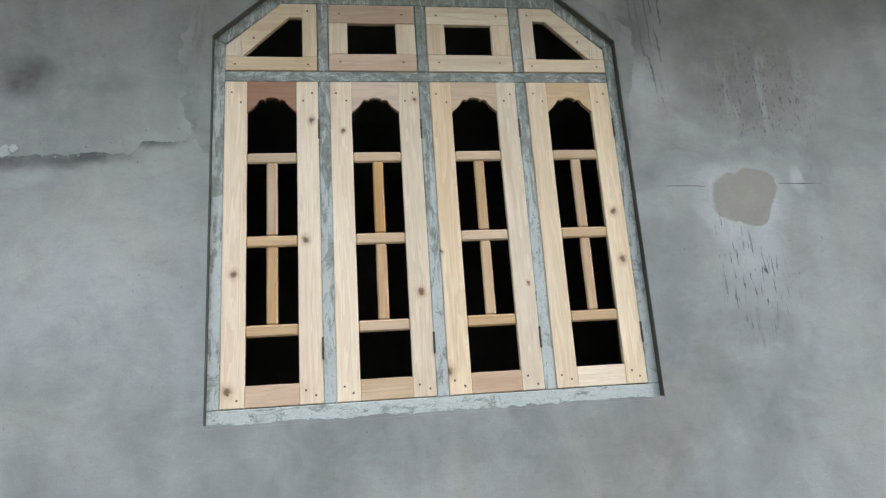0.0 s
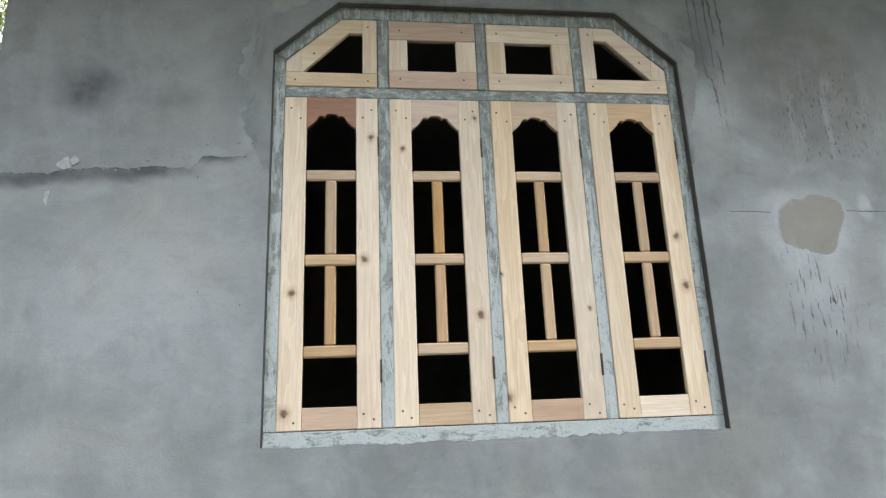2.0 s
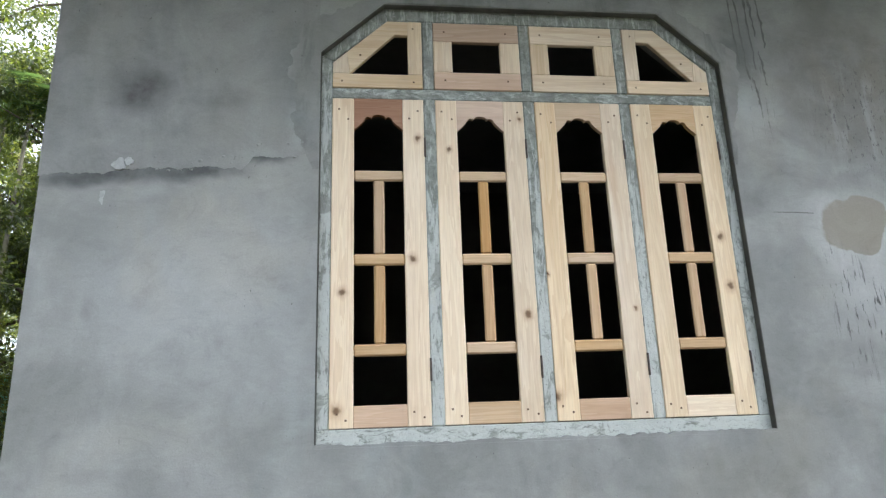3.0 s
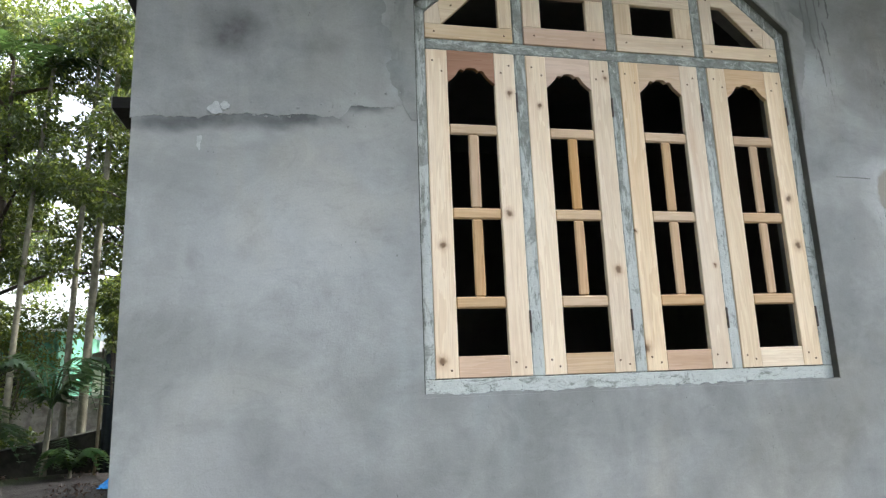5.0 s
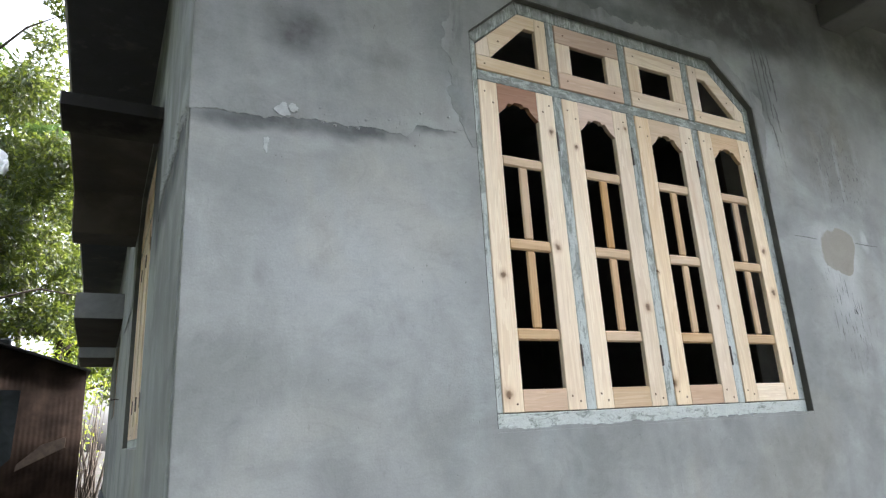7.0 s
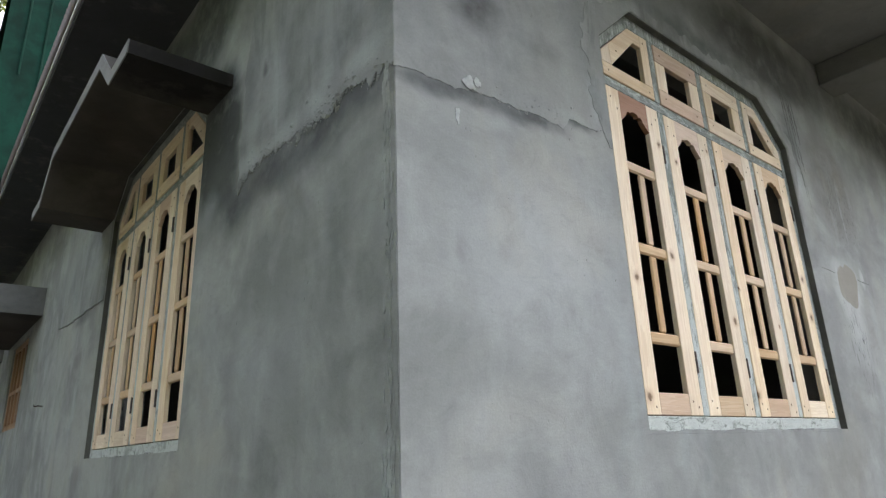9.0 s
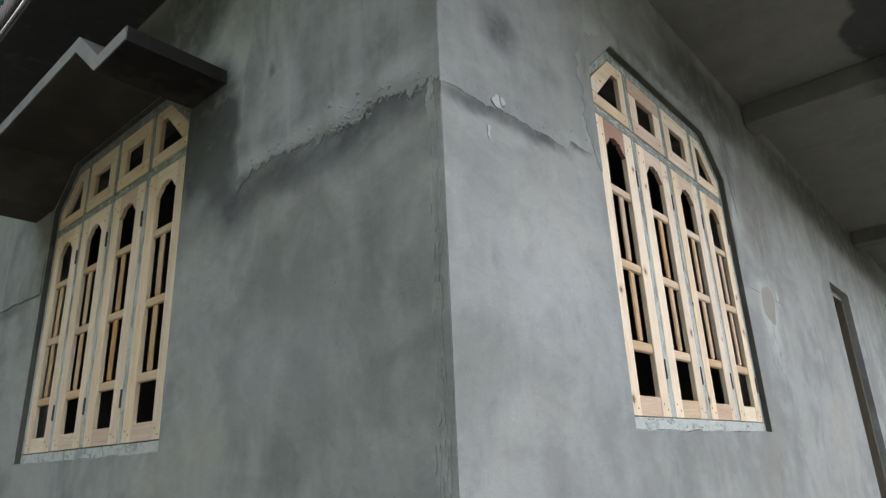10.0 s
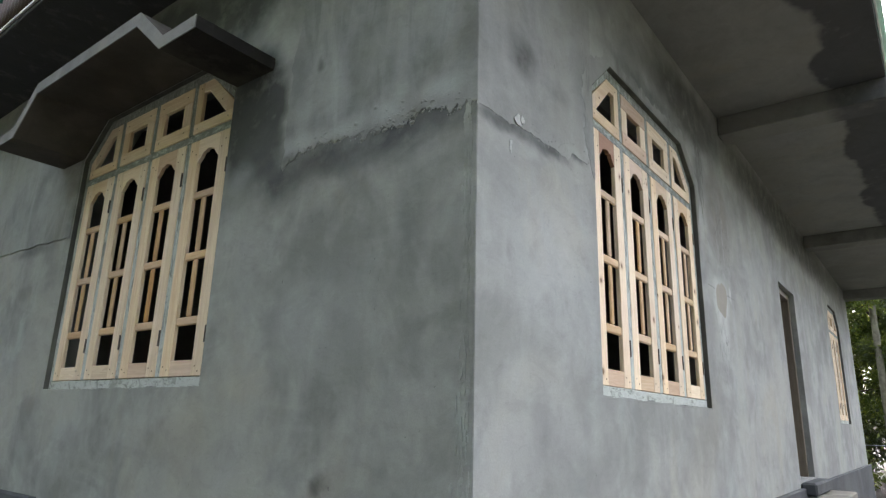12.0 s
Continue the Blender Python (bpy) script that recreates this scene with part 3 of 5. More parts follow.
def corrugated(length, height, pitch=0.076, depth=0.018, thick=0.004):
    bm = bmesh.new()
    n = int(length / pitch * 6)
    rows = []
    for y in (0.0, thick):
        rows.append([[bm.verts.new((length * i / n, y + depth / 2 * math.sin(2 * math.pi * i / 6), z)) for i in range(n + 1)] for z in (0.0, height)])
    for lo, hi in rows:
        for i in range(n):
            f = bm.faces.new((lo[i], lo[i + 1], hi[i + 1], hi[i]))
            f.smooth = True
    for k in (0, 1):
        for i in range(n):
            bm.faces.new((rows[0][k][i], rows[0][k][i + 1], rows[1][k][i + 1], rows[1][k][i]))
    bmesh.ops.recalc_face_normals(bm, faces=bm.faces)
    return bm


M_RUST_TIN = plain("rusty_brown_tin", (0.045, 0.03, 0.023), 0.6, 5, 0.4)
LENGTH_X, LENGTH_Y = END_X + 0.5 - OUT_X, END_Y + 0.5 - OUT_Y
fascia = thing("fascia_side", pose(OUT_X - 0.005, END_Y + 0.5, TOP + 0.06, 0, 0, -90), "low rusty brown corrugated tin cladding along the roof slab", "roof edge", kind="structure")
part("tin_sheet", corrugated(LENGTH_Y, 0.30), M_RUST_TIN, fascia)
part("edge_trim", box_mesh(0, LENGTH_Y, -0.012, 0.003, -0.024, -0.002, 0.002), M_WHITE_TRIM, fascia, "white drip edge")
fascia = thing("fascia_front", pose(OUT_X, OUT_Y - 0.005, TOP + 0.06), "narrow green tin cladding with white metal edges", "roof edge", kind="structure")
part("tin_sheet", corrugated(LENGTH_X, 0.40), M_BRIGHT_TIN, fascia)
part("edge_trim", box_mesh(0, LENGTH_X, -0.012, 0.003, -0.024, -0.002, 0.002), M_WHITE_TRIM, fascia, "white drip edge")
part("top_trim", box_mesh(0, LENGTH_X, -0.05, -0.012, 0.38, 0.43, 0.003), M_WHITE_TRIM, fascia, "white metal top edge")

# tin room on the roof
HEAD_Y, HEAD_H = 6.5, 3.6
room = thing("roof_room", pose(-0.79, HEAD_Y, TOP + 0.131), "dark green tin room standing on the roof slab", "roof room")
part("front_wall", poly_mesh(None, [[(0.20, 0), (3.6, 0), (3.6, HEAD_H), (0, HEAD_H), (0, 1.45), (0.03, 1.15)]], 0, 0.006), M_GREEN_TIN, room)
for s_ in (0.3, 3.6):
    bm = corrugated(4.6, HEAD_H, 0.14, 0.012)
    bmesh.ops.rotate(bm, verts=bm.verts, cent=(0, 0, 0), matrix=Matrix.Rotation(radians(90), 3, "Z"))
    bmesh.ops.translate(bm, verts=bm.verts, vec=(s_, 0.008, 0))
    part("side_wall", bm, M_RUST_TIN, room, "rusty brown tin side")
part("back_wall", box_mesh(0.3, 3.6, 4.61, 4.62, 0, HEAD_H), M_GREEN_TIN, room)
part("roof_sheet", poly_mesh(None, [[(0.0, HEAD_H), (3.7, HEAD_H + 0.3), (3.7, HEAD_H + 0.33), (0.0, HEAD_H + 0.03)]], -0.1, 4.7), M_GREEN_TIN, room)
for k in range(1, 18):
    part("rib", box_mesh(-0.012, 0.012, -0.012, -0.001, 1.5 if k < 2 else 0, HEAD_H, 0.004, "rib_s" if k < 2 else "rib_t"), M_GREEN_TIN, room, at=pose(0.2 * k, 0, 0))

# plinth and door step
tagged(part("plinth_front", box_mesh(0.0, END_X + 0.05, -0.05, -0.001, -0.3, 0.775, 0.008), M_PLINTH), "dark blue-grey neat cement plinth band", "plinth", kind="structure")
tagged(part("plinth_side", box_mesh(-END_Y, -3.3, -0.05, -0.001, -0.3, 0.82, 0.008), M_PLINTH, at=SIDE), "dark blue-grey neat cement plinth band", "plinth", kind="structure")
steps = thing("door_steps", pose(6.46, -0.05, 0), "rough concrete steps below the front doorway", "steps")
for i in range(4):
    part("step", box_mesh(-0.75, 0.75, -0.32 * (4 - i), -0.32 * (3 - i) - 0.002, -0.1, (0.19, 0.38, 0.56, 0.69)[i], 0.012), M_STEP, steps)
part("threshold", box_mesh(-0.5, 0.5, -0.10, 0.049, 0.70, 0.83, 0.02), M_PLINTH, steps, "rough cement lump under the doorway")

# plaster coats, patch, splashes
coat_edge = ragged([-0.005, 0.29, 0.64, 0.775, 0.823, 0.985, 1.085], [2.535, 2.57, 2.583, 2.58, 2.635, 2.64, 2.66], 0.005, 0.018, 1.3, 0.55)
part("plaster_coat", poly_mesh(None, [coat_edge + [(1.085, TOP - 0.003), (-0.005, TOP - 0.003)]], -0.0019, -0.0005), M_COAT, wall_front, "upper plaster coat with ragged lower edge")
coat_b = ragged([-1.17, -1.1, -0.94, -0.63, -0.46, -0.24, 0.004], [2.52, 2.58, 2.61, 2.58, 2.575, 2.58, 2.545], 0.004, 0.040, 5.1, 0.95)
side_b = [(-1.17 - 0.05 * noise.noise((z * 4.0, 1.0, 0)) - 0.02 * noise.noise((z * 17.0, 2.0, 0)) + 0.1 * max(0, z - 2.9), z) for z in np.linspace(TOP - 0.003, 2.52, 60).tolist()]
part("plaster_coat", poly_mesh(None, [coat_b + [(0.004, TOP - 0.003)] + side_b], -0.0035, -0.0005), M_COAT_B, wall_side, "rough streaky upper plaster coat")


def crumbs(edge, count, seed, proud):
    """Small flattened lumps of mortar along an edge."""
    r = random.Random(seed)
    v, f = [], []
    for i in range(count):
        x, z = edge[r.randrange(len(edge))]
        x, z, rad = x + r.gauss(0, 0.025), z + abs(r.gauss(0, 0.05)) - 0.012, r.uniform(0.0015, 0.005) * (1 + 3.0 * r.random() ** 6)
        n = len(v)
        v.append((x, -proud - rad * 0.32, z))
        for k in range(7):
            a = 2 * math.pi * k / 7
            q = rad * r.uniform(0.6, 1.3)
            v.append((x + math.cos(a) * q * 1.3, -proud + 0.002, z + math.sin(a) * q))
        f.extend([(n, n + 1 + k, n + 1 + (k + 1) % 7) for k in range(7)])
    me = bpy.data.meshes.new("crumbs")
    me.from_pydata(v, [], f)
    return me


tagged(part("mortar_crumbs", crumbs([e for e in coat_b if e[0] < -0.06], 700, 3, 0.0035), M_COAT_B, wall_side, "mortar crumbs along the plaster joint"), kind="stuff")
tagged(part("mortar_crumbs", crumbs([e for e in coat_edge if e[0] > 0.45], 50, 4, 0.0025), M_COAT, wall_front, "mortar crumbs along the plaster joint"), kind="stuff")
coat_c = ragged([-5.2, -4.8, -4.2, -3.53], [2.62, 2.58, 2.57, 2.54], 0.01, 0.016, 8.7)
part("plaster_coat", poly_mesh(None, [coat_c + [(-3.53, TOP - 0.003), (-5.2, TOP - 0.003)]], -0.007, -0.0005), M_COAT_B, wall_side, "rough streaky upper plaster coat")


def slivers(count, seed):
    """Short ragged upright smears of mortar beside the corner, wider and denser towards the ground."""
    r = random.Random(seed)
    out = []
    for i in range(count):
        z = r.uniform(0.83, 2.5)
        low = max(0.0, 1.7 - z)
        x = -0.042 + r.gauss(0, 0.010 + 0.012 * low) + 0.010 * noise.noise((z * 2.2, 2.0, 0))
        w, h = r.uniform(0.002, 0.008) * (1 + 0.5 * low), r.uniform(0.015, 0.09)
        x = min(x, -0.012 - w)
        n = 7
        left = [(x - w * math.sin(math.pi * (k + 0.3) / n) * r.uniform(0.5, 1.2), z + h * k / (n - 1)) for k in range(n)]
        right = [(x + w * math.sin(math.pi * (k + 0.3) / n) * r.uniform(0.5, 1.2), z + h * k / (n - 1)) for k in range(n)]
        out.append(right + left[::-1])
    return out


ridge = slivers(260, 17)
bm = bmesh.new()
for i, poly in enumerate(ridge):
    me = poly_mesh(None, [poly], -0.0018 - 0.0022 * ((i * 0.618) % 1), -0.0005)
    bm.from_mesh(me)
    bpy.data.meshes.remove(me)
tagged(part("plaster_ridge", bm, M_STRIP, wall_side, "pale rough broken plaster ridge beside the corner"), kind="stuff")


M_SMEAR = plaster("damp_cement_smear", (0.255, 0.27, 0.264), 0.66, streaky=0.6)


def smear(path, widths, seed, step=0.012):
    """A ragged band of trowelled-on cement along a path in the wall's plane, spreading to its left."""
    inner, outer = [], []
    seg = [math.dist(p, q) for p, q in zip(path, path[1:])]
    marks = [0.0] + np.cumsum(seg).tolist()
    n = int(marks[-1] / step)
    for i in range(n + 1):
        s = marks[-1] * i / n
        x, z = float(np.interp(s, marks, [p[0] for p in path])), float(np.interp(s, marks, [p[1] for p in path]))
        a, c = max(0.0, s - 0.12), min(marks[-1], s + 0.12)
        d = Vector((np.interp(c, marks, [p[0] for p in path]) - np.interp(a, marks, [p[0] for p in path]), np.interp(c, marks, [p[1] for p in path]) - np.interp(a, marks, [p[1] for p in path]))).normalized()
        w = float(np.interp(s, marks, widths)) * (1 + 0.55 * noise.noise((s * 5.0, seed, 0)) + 0.35 * noise.noise((s * 17.0, seed, 4)) + 0.2 * noise.noise((s * 50.0, seed, 8)))
        inner.append((x - d.y * 0.002, z + d.x * 0.002))
        outer.append((x - d.y * (0.004 + w), z + d.x * (0.004 + w)))
    return [[p, q, r, s] for p, q, r, s in zip(inner, inner[1:], outer[1:], outer)]


l_, r_, t_ = win_a[0], win_a[1], win_a[3]
round_head = [(l_, 2.58), (l_, 2.8), (l_, t_ - CH_Z), (l_ + CH_X, t_), (A_MID, t_), (r_ - CH_X, t_), (r_, t_ - CH_Z), (r_, 2.62)]
part("cement_smear", poly_mesh(None, smear(round_head, [0.02, 0.10, 0.11, 0.085, 0.07, 0.09, 0.08, 0.01], 2.7), -0.0032, -0.002), M_SMEAR, wall_front, "darker cement smeared round the window head")

M_DRIP = plaster("dark_cement_drip", (0.165, 0.173, 0.166), 0.8)
rr = random.Random(31)
for x, top, end in ((3.02, 3.54, 3.13), (3.055, 3.55, 3.05), (3.10, 3.55, 3.10), (3.125, 3.55, 3.28), (3.165, 3.54, 3.22), (3.09, 3.06, 2.92), (3.14, 3.2, 3.02)):
    n = 14
    run = [(x + 0.010 * noise.noise((x * 50, k * 0.6, 0)) + 0.012 * k / n, top + (end - top) * k / n) for k in range(n + 1)]
    part("drip_mark", poly_mesh(None, smear(run, [0.0015 + 0.008 * rr.random() ** 2 for k in range(n + 1)], x * 9, 0.006), -0.0014, -0.0005), M_DRIP, wall_front, "dark run mark down the plaster")
for run in ([(3.08, 2.392), (3.18, 2.39), (3.27, 2.387)], [(3.64, 2.395), (3.75, 2.39), (3.86, 2.392)]):
    part("hairline_crack", poly_mesh(None, smear(run, [0.001, 0.003, 0.001], run[0][0], 0.006), -0.0012, -0.0005), M_DRIP, wall_front, "fine dark crack in the plaster")


def blob(cx, cz, rx, rz, seed, amp=0.25, n=48):
    out = []
    for i in range(n):
        a = 2 * math.pi * i / n
        r = 1 + amp * noise.noise((math.cos(a) * 1.6 + seed, math.sin(a) * 1.6, seed)) + amp * 0.4 * noise.noise((math.cos(a) * 6, math.sin(a) * 6, seed))
        out.append((cx + rx * r * math.cos(a), cz + rz * r * math.sin(a)))
    return out


for cx, cz, rx, rz, s in ((0.30, 2.592, 0.026, 0.022, 1.1), (0.335, 2.607, 0.018, 0.016, 2.1), (0.245, 2.452, 0.008, 0.024, 3.3), (0.247, 2.47, 0.011, 0.009, 4.1)):
    part("paint_splash", poly_mesh(None, [blob(cx, cz, rx, rz, s, 0.6, 24)], -0.0065 - s * 0.0003 if cz > 2.55 else -0.002 - s * 0.0003, -0.003 if cz > 2.55 else -0.0005), M_SPLASH, wall_front, "dab of white paint")


# ---- windows ----
SHUT_W, SHUT_H, PITCH = 0.396, 1.392, 0.4485


def cusped(w, spring, peak, n=40):
    """The underside of a shutter's top rail: a cusped arch, from left to right, over the light's width w."""
    pts = []
    rise = peak - spring
    for i in range(n + 1):
        u = abs(2 * i / n - 1)
        if u < 0.26:
            h = 0.84 + 0.16 * math.sqrt(max(0.0, 1 - (u / 0.26) ** 2))
        elif u < 0.58:
            h = 0.56 + 0.24 * math.sqrt(max(0.0, 1 - ((u - 0.42) / 0.16) ** 2)) + 0.05 * (0.58 - u) / 0.32
        else:
            k = min(1.0, (u - 0.58) / 0.42)
            h = 0.55 * (1 - k) ** 1.7 + (-0.18) * k ** 3
        pts.append((i / n * w, spring + rise * h))
    return pts


def shutter(at, window_key, top_mat=M_RAIL, bottom_mat=M_RAIL, bar_mat=M_BAR, rail_mat=M_TAN, group="", label=""):
    s = thing("shutter", at, label or "closed unpainted timber window shutter with open lights", "window shutter", group)
    st, b = 0.093, 0.0025
    T = 0.025
    lw = SHUT_W - 2 * st
    part("stile", box_mesh(0, st, 0, T, 0, SHUT_H, b, "stile_l"), M_STILE, s)
    part("stile", box_mesh(SHUT_W - st, SHUT_W, 0, T, 0, SHUT_H, b, "stile_r"), M_STILE, s)
    part("bottom_rail", box_mesh(st, SHUT_W - st, 0.0015, T - 0.002, 0, 0.084, b, "rail_bottom"), bottom_mat, s)
    arch = [(st + x, z) for x, z in cusped(lw, 1.256, 1.316)]
    part("top_rail", poly_mesh("rail_top", [arch + [(SHUT_W - st, SHUT_H), (st, SHUT_H)]], 0.0015, T - 0.002), top_mat, s, "top rail cut to a cusped arch")
    for z in (0.272, 0.642, 1.010):
        part("cross_rail", box_mesh(st, SHUT_W - st, 0.004, T - 0.004, 0, 0.048, 0.007, "rail_cross"), rail_mat, s, at=pose(0, 0, z))
    for z in (0.32, 0.69):
        part("glazing_bar", box_mesh(-0.023, 0.023, 0.006, T - 0.006, 0, 0.322, 0.007, "bar"), bar_mat, s, at=pose(SHUT_W / 2, 0, z))
    for x, z in ((0.028, 0.055), (0.066, 0.03), (SHUT_W - 0.028, 0.03), (SHUT_W - 0.066, 0.055), (0.028, 1.335), (0.068, 1.295), (SHUT_W - 0.028, 1.335), (SHUT_W - 0.062, 1.295)):
        part("peg", box_mesh(-0.0042, 0.0042, -0.001, 0.004, -0.0042, 0.0042, 0.0012, "peg"), M_PEG, s, at=pose(x + random.uniform(-0.004, 0.004), 0, z + random.uniform(-0.006, 0.006)))
    for z in (0.17, 1.12):
        part("hinge", box_mesh(-0.004, 0.004, -0.006, 0.004, 0, 0.09, 0.002, "hinge"), M_IRON, s, at=pose(SHUT_W + 0.002, 0, z))
    return s


def top_light(at, kind, rail_mat, group):
    """A small fixed light over a shutter: 'mid', or 'left' and 'right' with the corner cut off."""
    s = thing("top_light", at, "small unpainted timber top light with " + ("rectangular opening" if kind == "mid" else "cut-off corner and triangular opening"), "window sash", group)
    T, b, h, w = 0.025, 0.0025, 0.337, SHUT_W
    if kind == "mid":
        part("bottom_rail", box_mesh(0, w, 0, T, 0, 0.085, b, "tl_b"), rail_mat, s)
        part("top_rail", box_mesh(0, w, 0, T, 0.242, h, b, "tl_t"), rail_mat, s)
        part("stile", box_mesh(0, 0.085, 0.001, T, 0.085, 0.242, b, "tl_l"), M_STILE, s)
        part("stile", box_mesh(w - 0.09, w, 0.001, T, 0.085, 0.242, b, "tl_r"), M_STILE, s)
        pegs = ((0.05, 0.045), (w - 0.06, 0.045), (0.05, 0.29), (w - 0.06, 0.29))
    else:
        flip = (lambda poly: poly) if kind == "left" else (lambda poly: [(w - x, z) for x, z in poly])
        part("bottom_rail", poly_mesh(kind + "b", [flip(rect(0, w, 0, 0.067))], 0, T, b), rail_mat, s)
        part("stile", poly_mesh(kind + "s", [flip(rect(0.332, w, 0.067, h))], 0, T, b), M_STILE, s)
        part("raking_rail", poly_mesh(kind + "k", [flip([(0.072, 0.067), (0.272, 0.267), (0.332, 0.267), (0.332, h), (0.240, h), (0.062, 0.176)])], 0.001, T, b), rail_mat, s)
        part("short_stile", poly_mesh(kind + "l", [flip([(0, 0.067), (0.072, 0.067), (0.062, 0.176), (0, 0.119)])], 0, T, b), M_STILE, s)
        pegs = [flip([p])[0] for p in ((0.04, 0.03), (w - 0.04, 0.03), (0.12, 0.16), (w - 0.04, 0.30))]
    for x, z in pegs:
        part("peg", box_mesh(-0.0042, 0.0042, -0.001, 0.004, -0.0042, 0.0042, 0.0012, "peg"), M_PEG, s, at=pose(x, 0, z))
    return s


def window(name, at, leaves, group, tops, bottoms, bars, lights):
    w = 2 * 0.0525 + leaves * PITCH - 0.0535
    hw = w / 2
    win = thing(name, at, "tall window with cast concrete frame and cut-off upper corners", "window", kind="structure")
    d0, d1, bv = 0.033, 0.085, 0.004
    j = 0.0505
    part("window_sill", box_mesh(-hw + 0.001, hw - 0.001, d0, d1, 0.001, 0.066, bv), M_SILL, win)
    skin = M_WALL_A if abs(at[0][0]) > 0.5 else M_WALL_B
    low = ragged([-hw + 0.001, 0, hw - 0.001], [0.013, 0.010, 0.013], 0.006, 0.008, hw + at.translation.x, 0.9)
    part("plaster_lip", poly_mesh(None, [low + [(hw - 0.001, 0.0005), (-hw + 0.001, 0.0005)]], 0.001, d0 - 0.001), skin, win, "rough plaster lip along the sill")
    top, cut = WIN_H - 0.0005, WIN_H - CH_Z
    # thin linings that carry the painted recess shade
    for sg in (-1, 1):
        part("reveal", poly_mesh(None, [[(sg * (hw - 0.0045), 0.014), (sg * (hw - 0.0005), 0.014), (sg * (hw - 0.0005), cut), (sg * (hw - 0.0045), cut - 0.002)]], 0.002, d0 - 0.001), M_REVEAL, win, "cement reveal darkened for the shade in the recess")
        part("raking_reveal", poly_mesh(None, [[(sg * (hw - 0.0005), cut), (sg * (hw - CH_X), top), (sg * (hw - CH_X - 0.0015), top - 0.004), (sg * (hw - 0.0045), cut - 0.002)]], 0.002, d0 - 0.001), M_REVEAL, win, "cement reveal darkened for the shade in the recess")
    part("head_reveal", poly_mesh(None, [rect(-hw + CH_X, hw - CH_X, top - 0.004, top)], 0.002, d0 - 0.001), M_REVEAL, win, "cement reveal darkened for the shade in the recess")
    part("jamb", poly_mesh(None, [[(-hw + 0.001, 0.066), (-hw + j, 0.066), (-hw + j, WIN_H - CH_Z - 0.02), (-hw + 0.001, WIN_H - CH_Z)]], d0, d1, bv), M_FRAME, win)
    part("jamb", poly_mesh(None, [[(hw - j, 0.066), (hw - 0.001, 0.066), (hw - 0.001, WIN_H - CH_Z), (hw - j, WIN_H - CH_Z - 0.02)]], d0, d1, bv), M_FRAME, win)
    part("window_head", poly_mesh(None, [[(-hw + CH_X + 0.02, WIN_H - 0.065), (hw - CH_X - 0.02, WIN_H - 0.065), (hw - CH_X, WIN_H - 0.001), (-hw + CH_X, WIN_H - 0.001)]], d0, d1, bv), M_FRAME, win)
    for s in (-1, 1):
        poly = [(s * (hw - 0.001), WIN_H - CH_Z), (s * (hw - j), WIN_H - CH_Z - 0.02), (s * (hw - CH_X - 0.02), WIN_H - 0.065), (s * (hw - CH_X), WIN_H - 0.001)]
        part("raking_head", poly_mesh(None, [poly], d0, d1, bv), M_FRAME, win)
    part("transom", box_mesh(-hw + j, hw - j, d0 + 0.001, d1 - 0.002, 1.462, 1.513, bv), M_SILL, win)
    for i in range(1, leaves):
        x = -hw + 0.0525 + i * PITCH - 0.0535
        part("mullion", box_mesh(x + 0.001, x + 0.0525, d0, d1 - 0.001, 0.066, 1.462, bv), M_FRAME, win)
        part("mullion", box_mesh(x + 0.003, x + 0.0505, d0, d1 - 0.001, 1.513, WIN_H - 0.065, bv), M_FRAME, win)
    for i in range(leaves):
        x = -hw + 0.0515 + i * PITCH
        shutter(at @ pose(x, d0 - 0.004 + random.uniform(-0.002, 0.003), 0.069), name, tops[i], bottoms[i], bars[i], M_TAN, "shutters of the " + group)
        kind = "left" if i == 0 else "right" if i == leaves - 1 else "mid"
        top_light(at @ pose(x, d0 - 0.003, 1.515), kind, lights[i], "top lights of the " + group)
    return win


window("window_1", pose(A_MID, 0, SILL), 4, "front window", (M_RED, M_PINK, M_TAN, M_TAN), (M_PINK, M_TAN, M_PINK, M_RAIL), (M_TANBAR, M_BAR, M_TANBAR, M_TANBAR), (M_RAIL, M_PINK, M_RAIL, M_RAIL))
window("window_2", SIDE @ pose(-B_MID, 0, SILL), 4, "side window", (M_RAIL, M_RAIL, M_PINK, M_RAIL), (M_RAIL, M_RAIL, M_PINK, M_PINK), (M_TANBAR, M_TANBAR, M_BAR, M_TANBAR), (M_RAIL, M_RAIL, M_RAIL, M_RAIL))
window("window_3", pose(C_MID, 0, SILL), 3, "far front window", (M_RAIL, M_RAIL, M_PINK), (M_RAIL, M_RAIL, M_RAIL), (M_TANBAR, M_TANBAR, M_TANBAR), (M_RAIL, M_RAIL, M_RAIL))

# plain window further along the side wall
wd = thing("window_4", SIDE @ pose((win_d[0] + win_d[1]) / 2, 0, win_d[2]), "plain window with brown timber frame", "window", kind="structure")
hw, hh = (win_d[1] - win_d[0]) / 2, win_d[3] - win_d[2]
for n, r in (("jamb", rect(-hw + 0.001, -hw + 0.07, 0, hh)), ("jamb", rect(hw - 0.07, hw - 0.001, 0, hh)), ("window_head", rect(-hw + 0.07, hw - 0.07, hh - 0.07, hh - 0.001)), ("window_sill", rect(-hw + 0.07, hw - 0.07, 0.001, 0.07)), ("mullion", rect(-0.03, 0.03, 0.07, hh - 0.07)), *[("glazing_bar", rect(x - 0.022, x + 0.022, 0.07, hh - 0.07)) for x in (-0.28, 0.28)], *[("cross_rail", rect(x, x + 0.19, 0.42, 0.465)) for x in (-0.5, -0.25, 0.05, 0.31)]):
    part(n, poly_mesh(None, [r], 0.02, 0.12, 0.004), M_BROWNWOOD, wd)

